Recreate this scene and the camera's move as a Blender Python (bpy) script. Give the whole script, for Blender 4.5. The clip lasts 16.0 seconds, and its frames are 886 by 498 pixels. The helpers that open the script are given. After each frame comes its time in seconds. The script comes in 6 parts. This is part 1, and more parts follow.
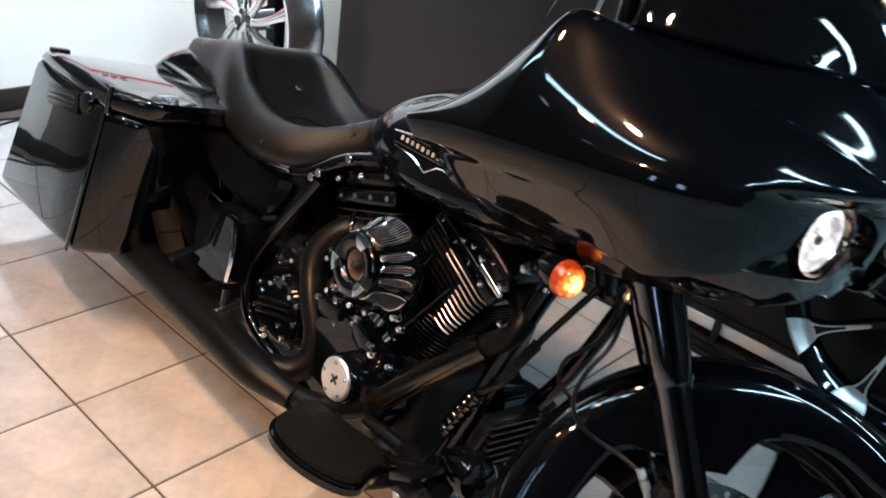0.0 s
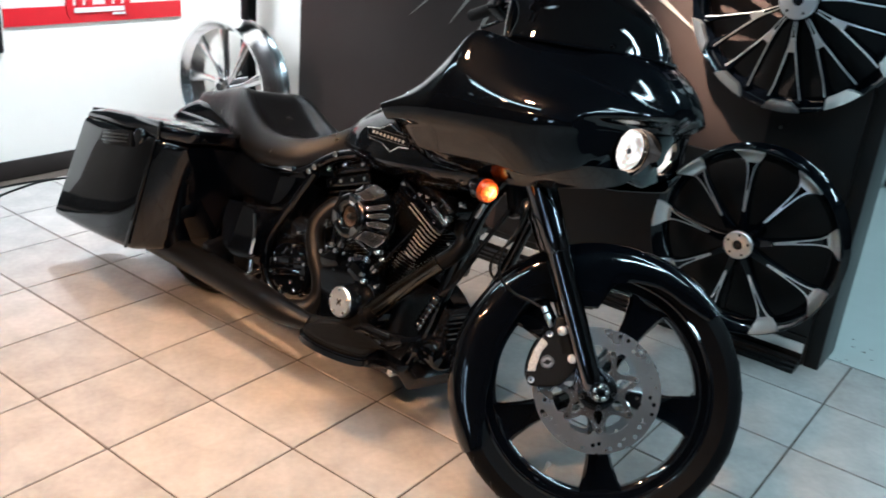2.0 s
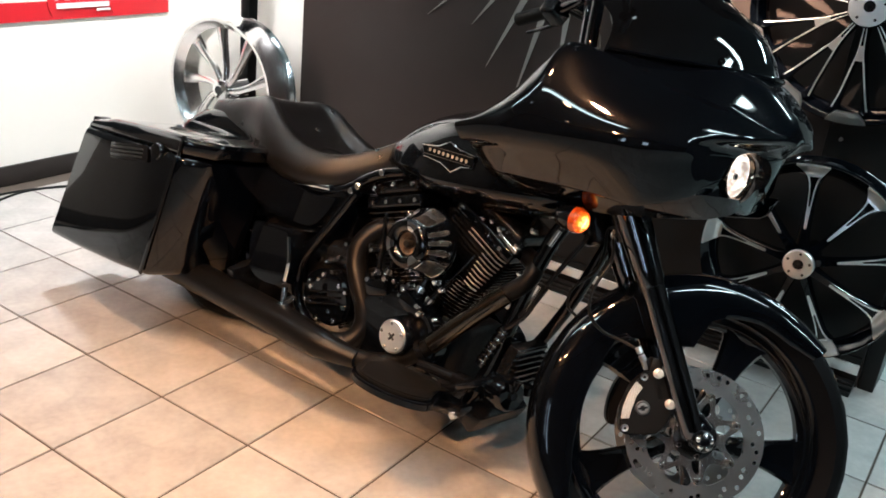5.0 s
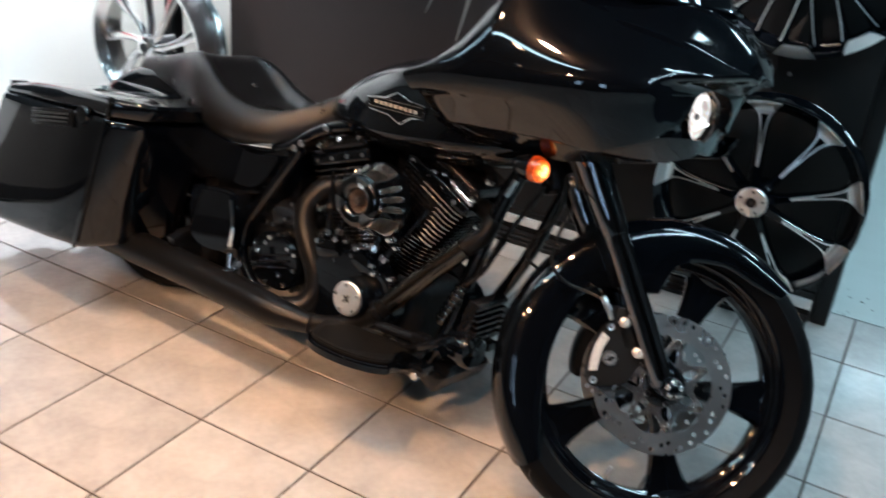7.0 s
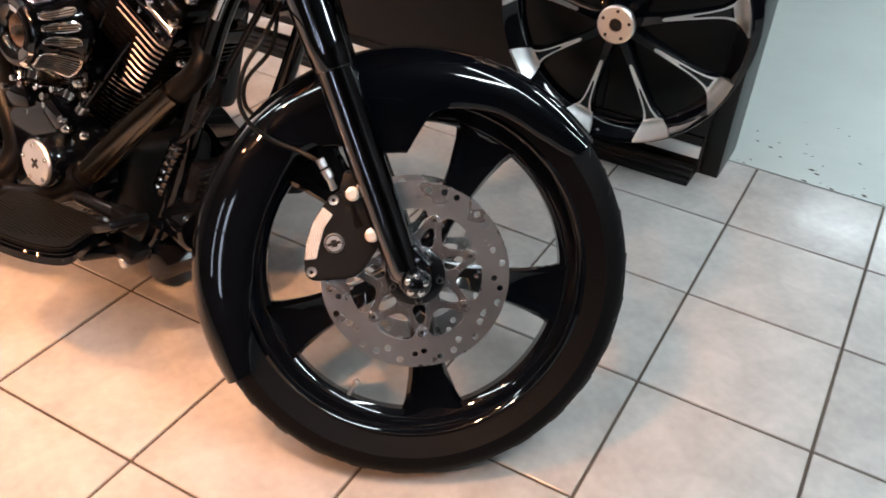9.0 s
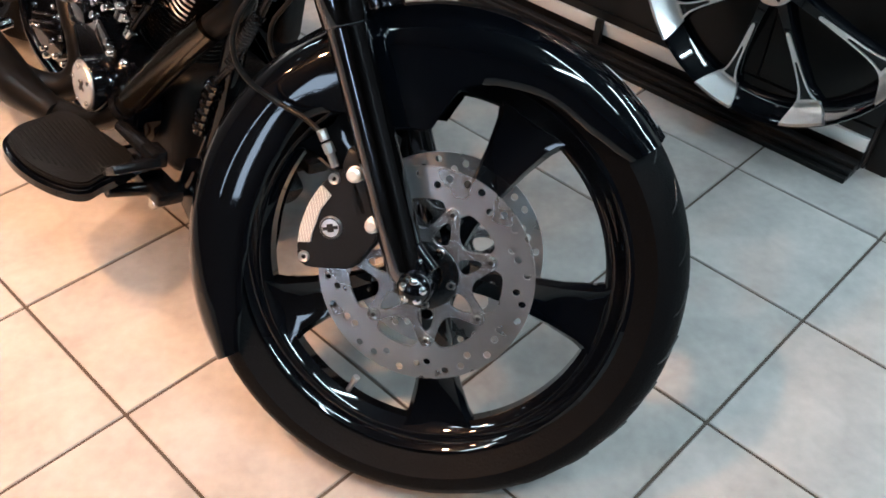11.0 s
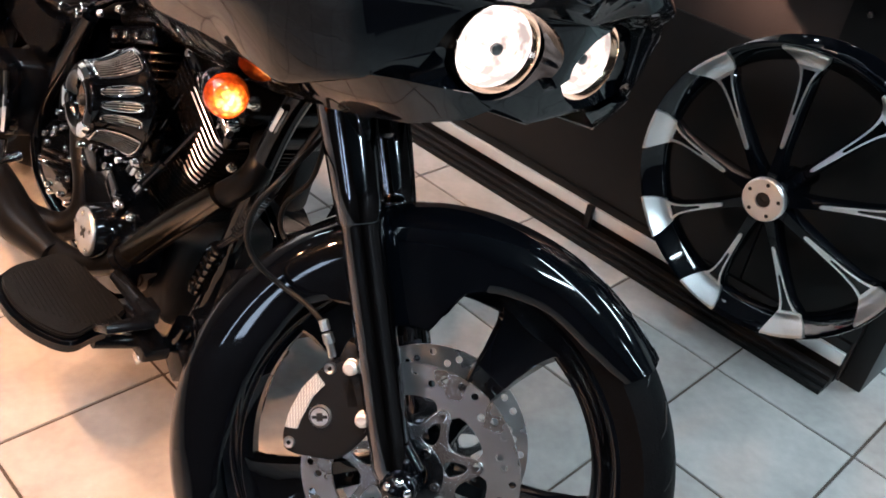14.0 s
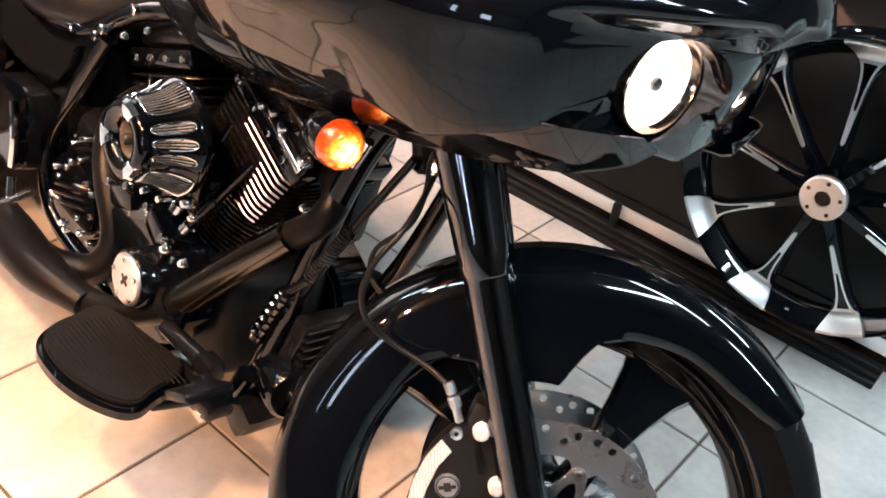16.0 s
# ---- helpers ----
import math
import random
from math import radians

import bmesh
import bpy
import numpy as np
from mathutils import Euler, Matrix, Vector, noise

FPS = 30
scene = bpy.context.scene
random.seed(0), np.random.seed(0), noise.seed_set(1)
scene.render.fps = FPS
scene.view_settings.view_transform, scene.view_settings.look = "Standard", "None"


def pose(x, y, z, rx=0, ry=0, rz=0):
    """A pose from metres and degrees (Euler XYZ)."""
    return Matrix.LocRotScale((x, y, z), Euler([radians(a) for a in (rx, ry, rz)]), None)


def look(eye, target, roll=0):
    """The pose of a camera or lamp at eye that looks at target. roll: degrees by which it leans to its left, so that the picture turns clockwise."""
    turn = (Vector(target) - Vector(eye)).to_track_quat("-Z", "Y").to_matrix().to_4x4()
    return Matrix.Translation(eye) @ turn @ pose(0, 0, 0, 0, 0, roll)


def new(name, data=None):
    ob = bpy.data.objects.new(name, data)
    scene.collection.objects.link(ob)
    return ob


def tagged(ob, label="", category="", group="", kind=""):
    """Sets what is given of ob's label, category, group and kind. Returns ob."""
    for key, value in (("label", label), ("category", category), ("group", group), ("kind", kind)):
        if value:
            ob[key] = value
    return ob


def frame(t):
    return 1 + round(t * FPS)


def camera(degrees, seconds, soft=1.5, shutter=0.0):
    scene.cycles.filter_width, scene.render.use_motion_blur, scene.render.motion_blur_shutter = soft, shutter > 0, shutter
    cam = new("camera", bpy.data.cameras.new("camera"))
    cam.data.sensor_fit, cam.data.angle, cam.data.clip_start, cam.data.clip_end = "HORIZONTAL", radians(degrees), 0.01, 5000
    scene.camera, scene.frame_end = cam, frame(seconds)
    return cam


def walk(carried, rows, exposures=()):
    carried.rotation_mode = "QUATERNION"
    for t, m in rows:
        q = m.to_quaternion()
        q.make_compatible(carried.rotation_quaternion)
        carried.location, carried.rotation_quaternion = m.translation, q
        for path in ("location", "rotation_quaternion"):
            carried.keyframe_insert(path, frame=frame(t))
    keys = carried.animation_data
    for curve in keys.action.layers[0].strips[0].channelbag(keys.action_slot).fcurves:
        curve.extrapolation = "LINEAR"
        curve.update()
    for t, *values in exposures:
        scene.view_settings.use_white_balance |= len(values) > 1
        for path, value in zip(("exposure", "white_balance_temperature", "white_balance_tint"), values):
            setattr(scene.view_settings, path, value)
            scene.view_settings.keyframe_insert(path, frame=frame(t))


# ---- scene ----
cam = camera(52.7, 16.0, soft=1.7, shutter=0.4)
PATH = [
    (0, (0.262, -1.055, 1.367), (-0.864, 0.309, 0.432), 8.8),
    (0.5, (0.465, -1.266, 1.368), (-0.692, 0.141, 0.542), 7.4),
    (1, (0.607, -1.459, 1.4), (-0.587, -0.067, 0.602), 6.4),
    (1.5, (0.739, -1.608, 1.402), (-0.433, -0.196, 0.607), 5.1),
    (2, (0.779, -1.74, 1.415), (-0.307, -0.238, 0.662), 5.3),
    (2.5, (0.708, -1.874, 1.424), (-0.245, -0.278, 0.686), 4.3),
    (3, (0.647, -1.937, 1.421), (-0.3, -0.327, 0.705), 5.6),
    (3.5, (0.603, -1.899, 1.419), (-0.389, -0.313, 0.71), 6.4),
    (4, (0.555, -1.811, 1.418), (-0.51, -0.266, 0.725), 7.4),
    (4.2, (0.518, -1.774, 1.414), (-0.515, -0.226, 0.679), 7.5),
    (6.3, (0.329, -1.698, 1.384), (-0.625, -0.122, 0.606), 5.2),
    (6.5, (0.324, -1.691, 1.39), (-0.628, -0.122, 0.595), 5.3),
    (7, (0.334, -1.672, 1.371), (-0.508, -0.069, 0.521), 5.2),
    (7.5, (0.381, -1.589, 1.329), (-0.262, 0.065, 0.406), 5.5),
    (8, (0.471, -1.422, 1.27), (-0.164, 0.203, 0.292), 5.8),
    (8.2, (0.491, -1.347, 1.244), (-0.138, 0.25, 0.219), 5.1),
    (10.3, (0.62, -0.64, 1.175), (-0.333, 0.52, -0.146), 3.6),
    (10.5, (0.617, -0.639, 1.172), (-0.355, 0.489, -0.163), 2.8),
    (11, (0.622, -0.65, 1.173), (-0.381, 0.455, -0.159), 3.0),
    (11.5, (0.634, -0.66, 1.176), (-0.394, 0.435, -0.146), 3.7),
    (12, (0.626, -0.67, 1.183), (-0.442, 0.411, -0.118), 4.7),
    (12.5, (0.597, -0.651, 1.218), (-0.494, 0.526, 0.025), 7.0),
    (13, (0.58, -0.636, 1.23), (-0.502, 0.587, 0.075), 8.2),
    (13.5, (0.569, -0.646, 1.232), (-0.523, 0.595, 0.107), 9.0),
    (14, (0.555, -0.65, 1.247), (-0.537, 0.617, 0.151), 9.8),
    (14.5, (0.52, -0.654, 1.243), (-0.527, 0.659, 0.157), 10.5),
    (15, (0.436, -0.679, 1.242), (-0.557, 0.669, 0.147), 10.5),
    (15.5, (0.37, -0.716, 1.237), (-0.619, 0.621, 0.126), 9.2),
    (16, (0.292, -0.71, 1.233), (-0.667, 0.637, 0.108), 9.6),
]
walk(cam, [(t, look(eye, target, roll)) for t, eye, target, roll in PATH], exposures=[
    (0.0, -0.22, 5130, 6), (1.0, -0.08, 5400, 4), (2.0, -0.23, 5300, 6), (3.2, -0.25, 5700, 9), (4.0, -0.22, 5900, 10), (6.5, -0.17, 5700, 7), (7.2, -0.20, 5150, 6), (8.0, 0.17, 6450, 24),
    (10.5, 0.10, 6250, 17), (11.1, 0.11, 5750, 14), (12.2, 0.13, 5700, 14), (13.5, 0.12, 5800, 17), (14.5, 0.16, 5850, 18), (15.5, 0.68, 6150, 20), (16.0, 0.83, 6000, 18)])

# ---- world and light ----
world = bpy.data.worlds.new("shop_dusk")
world.use_nodes = True
wn = world.node_tree.nodes["Background"]
wn.inputs["Color"].default_value = (0.55, 0.65, 0.8, 1)
wn.inputs["Strength"].default_value = 0.05
scene.world = world


WARM, ORANGE, COOL = (1.0, 0.92, 0.85), (1.0, 0.50, 0.22), (0.80, 1.0, 0.985)
AMBERWHITE = (1.0, 0.52, 0.25)
# ---- materials ----
def mat(name, colour=(0.5, 0.5, 0.5), rough=0.5, metal=0.0, coat=0.0, coat_rough=0.03, bump=0.0, scale=40.0, vary=0.0, vary_scale=6.0,
        rough_vary=0.0, emit=None, strength=0.0, rand=0.0, transmission=0.0, ior=1.45, stretch=(1, 1, 1), spec=0.5):
    m = bpy.data.materials.new(name)
    m.use_nodes = True
    nt = m.node_tree
    n, ln = nt.nodes, nt.links
    b = n["Principled BSDF"]
    b.inputs["Base Color"].default_value = (*colour, 1)
    b.inputs["Roughness"].default_value = rough
    b.inputs["Metallic"].default_value = metal
    b.inputs["Coat Weight"].default_value = coat
    b.inputs["Coat Roughness"].default_value = coat_rough
    b.inputs["Coat IOR"].default_value = 1.46
    b.inputs["Transmission Weight"].default_value = transmission
    b.inputs["IOR"].default_value = ior
    b.inputs["Specular IOR Level"].default_value = spec
    if emit:
        b.inputs["Emission Color"].default_value = (*emit, 1)
        b.inputs["Emission Strength"].default_value = strength
    tc = n.new("ShaderNodeTexCoord")
    mp = n.new("ShaderNodeMapping")
    mp.inputs["Scale"].default_value = stretch
    ln.new(tc.outputs["Object"], mp.inputs["Vector"])

    def noise_at(s, detail=4.0):
        t = n.new("ShaderNodeTexNoise")
        t.inputs["Scale"].default_value, t.inputs["Detail"].default_value = s, detail
        ln.new(mp.outputs["Vector"], t.inputs["Vector"])
        return t.outputs["Fac"]

    if vary or rand:
        mix = n.new("ShaderNodeMix")
        mix.data_type, mix.blend_type = "RGBA", "MIX"
        mix.inputs["A"].default_value = (*[c * (1 - vary) for c in colour], 1)
        mix.inputs["B"].default_value = (*[min(1, c * (1 + vary)) for c in colour], 1)
        add = n.new("ShaderNodeMath")
        add.operation = "ADD"
        a, c = noise_at(vary_scale), noise_at(vary_scale * 6.3)
        half = n.new("ShaderNodeMath")
        half.operation = "MULTIPLY_ADD"
        ln.new(c, half.inputs[0])
        half.inputs[1].default_value, half.inputs[2].default_value = 0.4, -0.2
        ln.new(a, add.inputs[0])
        ln.new(half.outputs[0], add.inputs[1])
        last = add.outputs[0]
        if rand:
            info = n.new("ShaderNodeObjectInfo")
            r = n.new("ShaderNodeMath")
            r.operation = "MULTIPLY_ADD"
            ln.new(info.outputs["Random"], r.inputs[0])
            r.inputs[1].default_value = rand
            ln.new(last, r.inputs[2])
            last = r.outputs[0]
        ln.new(last, mix.inputs["Factor"])
        ln.new(mix.outputs["Result"], b.inputs["Base Color"])
    if rough_vary:
        r = n.new("ShaderNodeMath")
        r.operation, r.use_clamp = "MULTIPLY_ADD", True
        ln.new(noise_at(vary_scale * 2.3), r.inputs[0])
        r.inputs[1].default_value, r.inputs[2].default_value = rough_vary, rough - rough_vary / 2
        ln.new(r.outputs[0], b.inputs["Roughness"])
    if bump:
        bp = n.new("ShaderNodeBump")
        bp.inputs["Strength"].default_value, bp.inputs["Distance"].default_value = min(1.0, bump), 0.002
        ln.new(noise_at(scale, 6.0), bp.inputs["Height"])
        ln.new(bp.outputs["Normal"], b.inputs["Normal"])
    return m


GLOSS = mat("black_gloss_paint", (0.0012, 0.0017, 0.0029), 0.25, coat=1.0, coat_rough=0.034, vary=0.2, spec=0.02)
SATIN = mat("black_satin_coat", (0.0036, 0.0040, 0.0052), 0.22, spec=0.40, bump=0.15, scale=300, rough_vary=0.15)
WRINKLE = mat("black_wrinkle_coat", (0.0040, 0.0042, 0.0048), 0.32, spec=0.34, bump=0.6, scale=600, rough_vary=0.2)
PIPE = mat("black_ceramic_pipe", (0.0034, 0.0034, 0.0036), 0.32, spec=0.22, bump=0.1, scale=200, vary=0.3, rough_vary=0.12)
SHIELD = mat("dark_satin_chrome", (0.095, 0.085, 0.072), 0.20, metal=1.0, bump=0.06, scale=200, rough_vary=0.08)
RUBBER = mat("tyre_rubber", (0.0032, 0.0032, 0.0037), 0.55, spec=0.07, bump=0.4, scale=260, vary=0.3, rough_vary=0.2)
RUBBER_PAD = mat("black_rubber", (0.0040, 0.0040, 0.0040), 0.5, spec=0.16, bump=0.4, scale=300, vary=0.2)
LEATHER = mat("black_vinyl", (0.0040, 0.0040, 0.0043), 0.30, spec=0.48, bump=0.4, scale=420, vary=0.25, rough_vary=0.15)
CHROME = mat("chrome", (0.9, 0.9, 0.9), 0.06, metal=1.0, rough_vary=0.05)
STEEL = mat("brushed_steel", (0.78, 0.78, 0.79), 0.29, metal=1.0, bump=0.15, scale=120, vary=0.12, rough_vary=0.15)
ALU = mat("machined_aluminium", (0.94, 0.94, 0.93), 0.34, metal=1.0, bump=0.1, scale=220, vary=0.08, rough_vary=0.14)
FORKBLACK = mat("black_chrome_fork", (0.13, 0.132, 0.142), 0.09, metal=1.0, rough_vary=0.04)
WHEELCHROME = mat("polished_wheel_chrome", (0.92, 0.91, 0.90), 0.20, metal=1.0, rough_vary=0.08)
DARKSILVER = mat("dull_dark_silver", (0.22, 0.215, 0.21), 0.28, metal=1.0, vary=0.15)
BOLT = mat("zinc_bolt", (0.62, 0.61, 0.6), 0.25, metal=1.0, vary=0.1)
PALEBOLT = mat("pale_zinc_bolt", (0.86, 0.85, 0.83), 0.42, metal=0.75, vary=0.06)
FINEDGE = mat("machined_fin_edge", (0.36, 0.345, 0.33), 0.22, metal=1.0, vary=0.15)
POLISHED = mat("polished_fin_edge", (0.44, 0.42, 0.40), 0.28, metal=1.0, vary=0.1)
CALIPER = mat("caliper_black", (0.007, 0.0068, 0.0068), 0.36, spec=0.28, bump=0.2, scale=200)
WHITE_REFLECT = mat("white_reflector", (0.55, 0.54, 0.52), 0.35, bump=0.5, scale=800)
wr_n, wr_l = WHITE_REFLECT.node_tree.nodes, WHITE_REFLECT.node_tree.links      # small round prisms in rows
beads = wr_n.new("ShaderNodeTexVoronoi")
beads.inputs["Scale"].default_value, beads.inputs["Randomness"].default_value = 420.0, 0.1
wr_l.new(wr_n["Texture Coordinate"].outputs["Object"], beads.inputs["Vector"])
bead_tone = wr_n.new("ShaderNodeMapRange")
bead_tone.inputs["From Min"].default_value, bead_tone.inputs["From Max"].default_value = 0.25, 0.55
bead_tone.inputs["To Min"].default_value, bead_tone.inputs["To Max"].default_value = 0.0, 1.0
wr_l.new(beads.outputs["Distance"], bead_tone.inputs["Value"])
bead_mix = wr_n.new("ShaderNodeMix")
bead_mix.data_type = "RGBA"
bead_mix.inputs["A"].default_value, bead_mix.inputs["B"].default_value = (0.78, 0.77, 0.74, 1), (0.30, 0.29, 0.28, 1)
wr_l.new(bead_tone.outputs["Result"], bead_mix.inputs["Factor"])
wr_l.new(bead_mix.outputs["Result"], wr_n["Principled BSDF"].inputs["Base Color"])
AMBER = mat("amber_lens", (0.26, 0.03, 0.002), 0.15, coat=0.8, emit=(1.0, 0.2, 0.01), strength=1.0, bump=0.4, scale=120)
at_n, at_l = AMBER.node_tree.nodes, AMBER.node_tree.links      # no bulb inside: its glow is painted into the emission, fading from one point
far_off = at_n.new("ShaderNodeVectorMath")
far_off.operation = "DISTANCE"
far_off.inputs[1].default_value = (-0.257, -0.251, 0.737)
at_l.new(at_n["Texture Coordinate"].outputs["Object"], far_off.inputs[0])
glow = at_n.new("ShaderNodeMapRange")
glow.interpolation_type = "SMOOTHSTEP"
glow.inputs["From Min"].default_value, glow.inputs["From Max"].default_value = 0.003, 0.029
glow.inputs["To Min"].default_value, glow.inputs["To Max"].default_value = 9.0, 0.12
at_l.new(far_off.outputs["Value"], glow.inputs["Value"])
facet_glints = at_n.new("ShaderNodeTexVoronoi")                      # moulded prisms, painted as brighter and dimmer cells of the emission
facet_glints.inputs["Scale"].default_value = 150.0
at_l.new(at_n["Texture Coordinate"].outputs["Object"], facet_glints.inputs["Vector"])
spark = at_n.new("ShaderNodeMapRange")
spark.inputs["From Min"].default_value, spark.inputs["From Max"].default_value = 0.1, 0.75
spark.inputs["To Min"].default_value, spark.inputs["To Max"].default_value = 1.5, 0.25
at_l.new(facet_glints.outputs["Distance"], spark.inputs["Value"])
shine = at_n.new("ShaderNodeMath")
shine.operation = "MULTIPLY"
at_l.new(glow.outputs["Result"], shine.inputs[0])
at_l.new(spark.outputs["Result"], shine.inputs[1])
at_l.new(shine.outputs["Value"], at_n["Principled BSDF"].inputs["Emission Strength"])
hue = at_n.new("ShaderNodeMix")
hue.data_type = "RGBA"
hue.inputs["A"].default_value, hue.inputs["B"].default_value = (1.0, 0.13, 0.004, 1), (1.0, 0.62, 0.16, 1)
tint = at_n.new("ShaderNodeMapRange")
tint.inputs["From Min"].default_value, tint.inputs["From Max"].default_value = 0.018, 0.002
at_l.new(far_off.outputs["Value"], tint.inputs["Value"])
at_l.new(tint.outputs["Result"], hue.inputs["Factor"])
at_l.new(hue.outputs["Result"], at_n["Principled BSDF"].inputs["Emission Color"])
LAMP = mat("headlamp_reflector_lit", (0.55, 0.43, 0.33), 0.2, emit=(1.0, 0.86, 0.74), strength=1.0, vary=0.1, vary_scale=30)
lt = LAMP.node_tree            # bulb light off the bowl, painted as patchy noise in its emission
ln_noise, ln_map = lt.nodes.new("ShaderNodeTexNoise"), lt.nodes.new("ShaderNodeMapRange")
ln_noise.inputs["Scale"].default_value, ln_noise.inputs["Detail"].default_value = 3.2, 3.0
ln_map.inputs["From Min"].default_value, ln_map.inputs["From Max"].default_value = 0.40, 0.56
ln_map.inputs["To Min"].default_value, ln_map.inputs["To Max"].default_value = 0.42, 1.7
lt.links.new(ln_noise.outputs["Fac"], ln_map.inputs["Value"])
lt.links.new(ln_map.outputs["Result"], lt.nodes["Principled BSDF"].inputs["Emission Strength"])
LAMP_RIM = mat("headlamp_bowl", (0.60, 0.45, 0.34), 0.14, metal=1.0)
SMOKE = mat("smoked_acrylic", (0.0015, 0.0016, 0.002), 0.04, coat=1.0)
TILE = mat("ceramic_tile", (0.345, 0.330, 0.312), 0.42, coat=0.22, coat_rough=0.14, bump=0.12, scale=30, vary=0.45, vary_scale=8.0, rough_vary=0.25, rand=0.25)
GROUT = mat("grout", (0.075, 0.058, 0.045), 0.85, bump=0.5, scale=200, vary=0.3, vary_scale=3)
CONCRETE = mat("painted_concrete", (0.42, 0.46, 0.44), 0.4, bump=0.2, scale=25, vary=0.12, vary_scale=1.7, rough_vary=0.2)
WHITE = mat("white_wall_paint", (0.84, 0.81, 0.75), 0.6, bump=0.15, scale=90, vary=0.04, vary_scale=2.0)
BROWN = mat("brown_wall_paint", (0.0335, 0.0218, 0.0182), 0.5, bump=0.2, scale=120, vary=0.12, vary_scale=2.5, rough_vary=0.15)
UNSEEN_TAUPE = mat("unseen_wall_taupe", (0.15, 0.125, 0.105), 0.6, bump=0.15, scale=90, vary=0.06, vary_scale=2.0)
BLACKBOARD = mat("black_laminate", (0.008, 0.0075, 0.0075), 0.4, spec=0.3, bump=0.08, scale=80, vary=0.2, vary_scale=4)
DARKWOOD = mat("dark_baseboard", (0.02, 0.016, 0.014), 0.45, bump=0.2, scale=60, vary=0.3, vary_scale=4)
SILVER = mat("silver_strip", (0.80, 0.80, 0.79), 0.40, metal=0.35, vary=0.1)
RED = mat("red_vinyl", (0.55, 0.012, 0.02), 0.4, vary=0.06)
BANNER = mat("white_vinyl", (0.82, 0.79, 0.74), 0.45, vary=0.03)
INK_WHITE = mat("white_print", (0.75, 0.74, 0.72), 0.5, vary=0.05)
INK_GREY = mat("grey_print", (0.30, 0.275, 0.25), 0.5, vary=0.08)
INK_BLACK = mat("black_print", (0.012, 0.012, 0.012), 0.4)
PLASTIC_WRAP = mat("milky_plastic_sheet", (0.6, 0.63, 0.68), 0.18, bump=0.8, scale=14, vary=0.2, vary_scale=8)
CEIL = mat("ceiling_dark", (0.062, 0.078, 0.092), 0.85, bump=0.2, scale=60, vary=0.04)
TUBE_COOL = mat("fluorescent_tube", (0.9, 0.95, 1), 0.4, emit=COOL, strength=30.0)
# glows cool to tint the glints in the paint, whatever colour its beam has
GLINT_GLASS = mat("glint_lamp_glass", (0.95, 1, 1), 0.4, emit=(0.86, 1.0, 1.0), strength=5.5)
DAYLIGHT = mat("daylight_outside", (0.5, 0.6, 0.75), 0.9, emit=(0.72, 0.88, 1.0), strength=9.0)
FILTER = mat("brown_filter_gauze", (0.10, 0.075, 0.06), 0.45, metal=0.4, bump=0.6, scale=900, vary=0.3, vary_scale=80)
SCREEN = mat("ribbed_filter_screen", (0.34, 0.33, 0.31), 0.35, metal=1.0, bump=0.8, scale=500, vary=0.5, vary_scale=250, stretch=(1, 0.1, 1))
BLACKCHROME = mat("black_chrome", (0.075, 0.073, 0.072), 0.10, metal=1.0, rough_vary=0.06)
CARRIER = mat("polished_carrier", (0.90, 0.90, 0.92), 0.24, metal=1.0, rough_vary=0.1)
CABLE = mat("cable_black", (0.005, 0.005, 0.005), 0.42, spec=0.25)


# ---- mesh helpers ----
def finish(name, bm, material, parent=None, label="", smooth=40, m=None):
    bmesh.ops.recalc_face_normals(bm, faces=bm.faces)
    if m is not None:
        bm.transform(m)
    me = bpy.data.meshes.new(name)
    bm.to_mesh(me)
    bm.free()
    for p in me.polygons:
        p.use_smooth = True
    me.set_sharp_from_angle(angle=radians(smooth))
    for q in material if isinstance(material, (list, tuple)) else [material]:
        me.materials.append(q)
    ob = new(name, me)
    ob.parent = parent
    if label:
        ob["label"] = label
    return ob


def part(name, bm, material, parent, label="", smooth=40, m=None):
    return finish(name, bm, material, parent, label, smooth, m)


def thing(name, label, category, group="", kind="", m=None):
    ob = new(name)
    ob.empty_display_size = 0.1
    if m is not None:
        ob.matrix_world = m
    return tagged(ob, label, category, group, kind)


def join(*bms):
    out = bmesh.new()
    for b in bms:
        me = bpy.data.meshes.new("tmp")
        b.to_mesh(me)
        out.from_mesh(me)
        bpy.data.meshes.remove(me)
        b.free()
    return out


def box(size, at=(0, 0, 0), bevel=0.0, rot=(0, 0, 0), seg=2):
    bm = bmesh.new()
    bmesh.ops.create_cube(bm, size=1.0, matrix=Matrix.Diagonal((*size, 1)))
    if bevel:
        bmesh.ops.bevel(bm, geom=list(bm.edges), offset=bevel, segments=seg, affect="EDGES", profile=0.6)
    bm.transform(pose(*at, *rot))
    return bm


def frame_of(p, q):
    d = Vector(q) - Vector(p)
    return Matrix.Translation(Vector(p)) @ d.to_track_quat("Z", "Y").to_matrix().to_4x4(), d.length


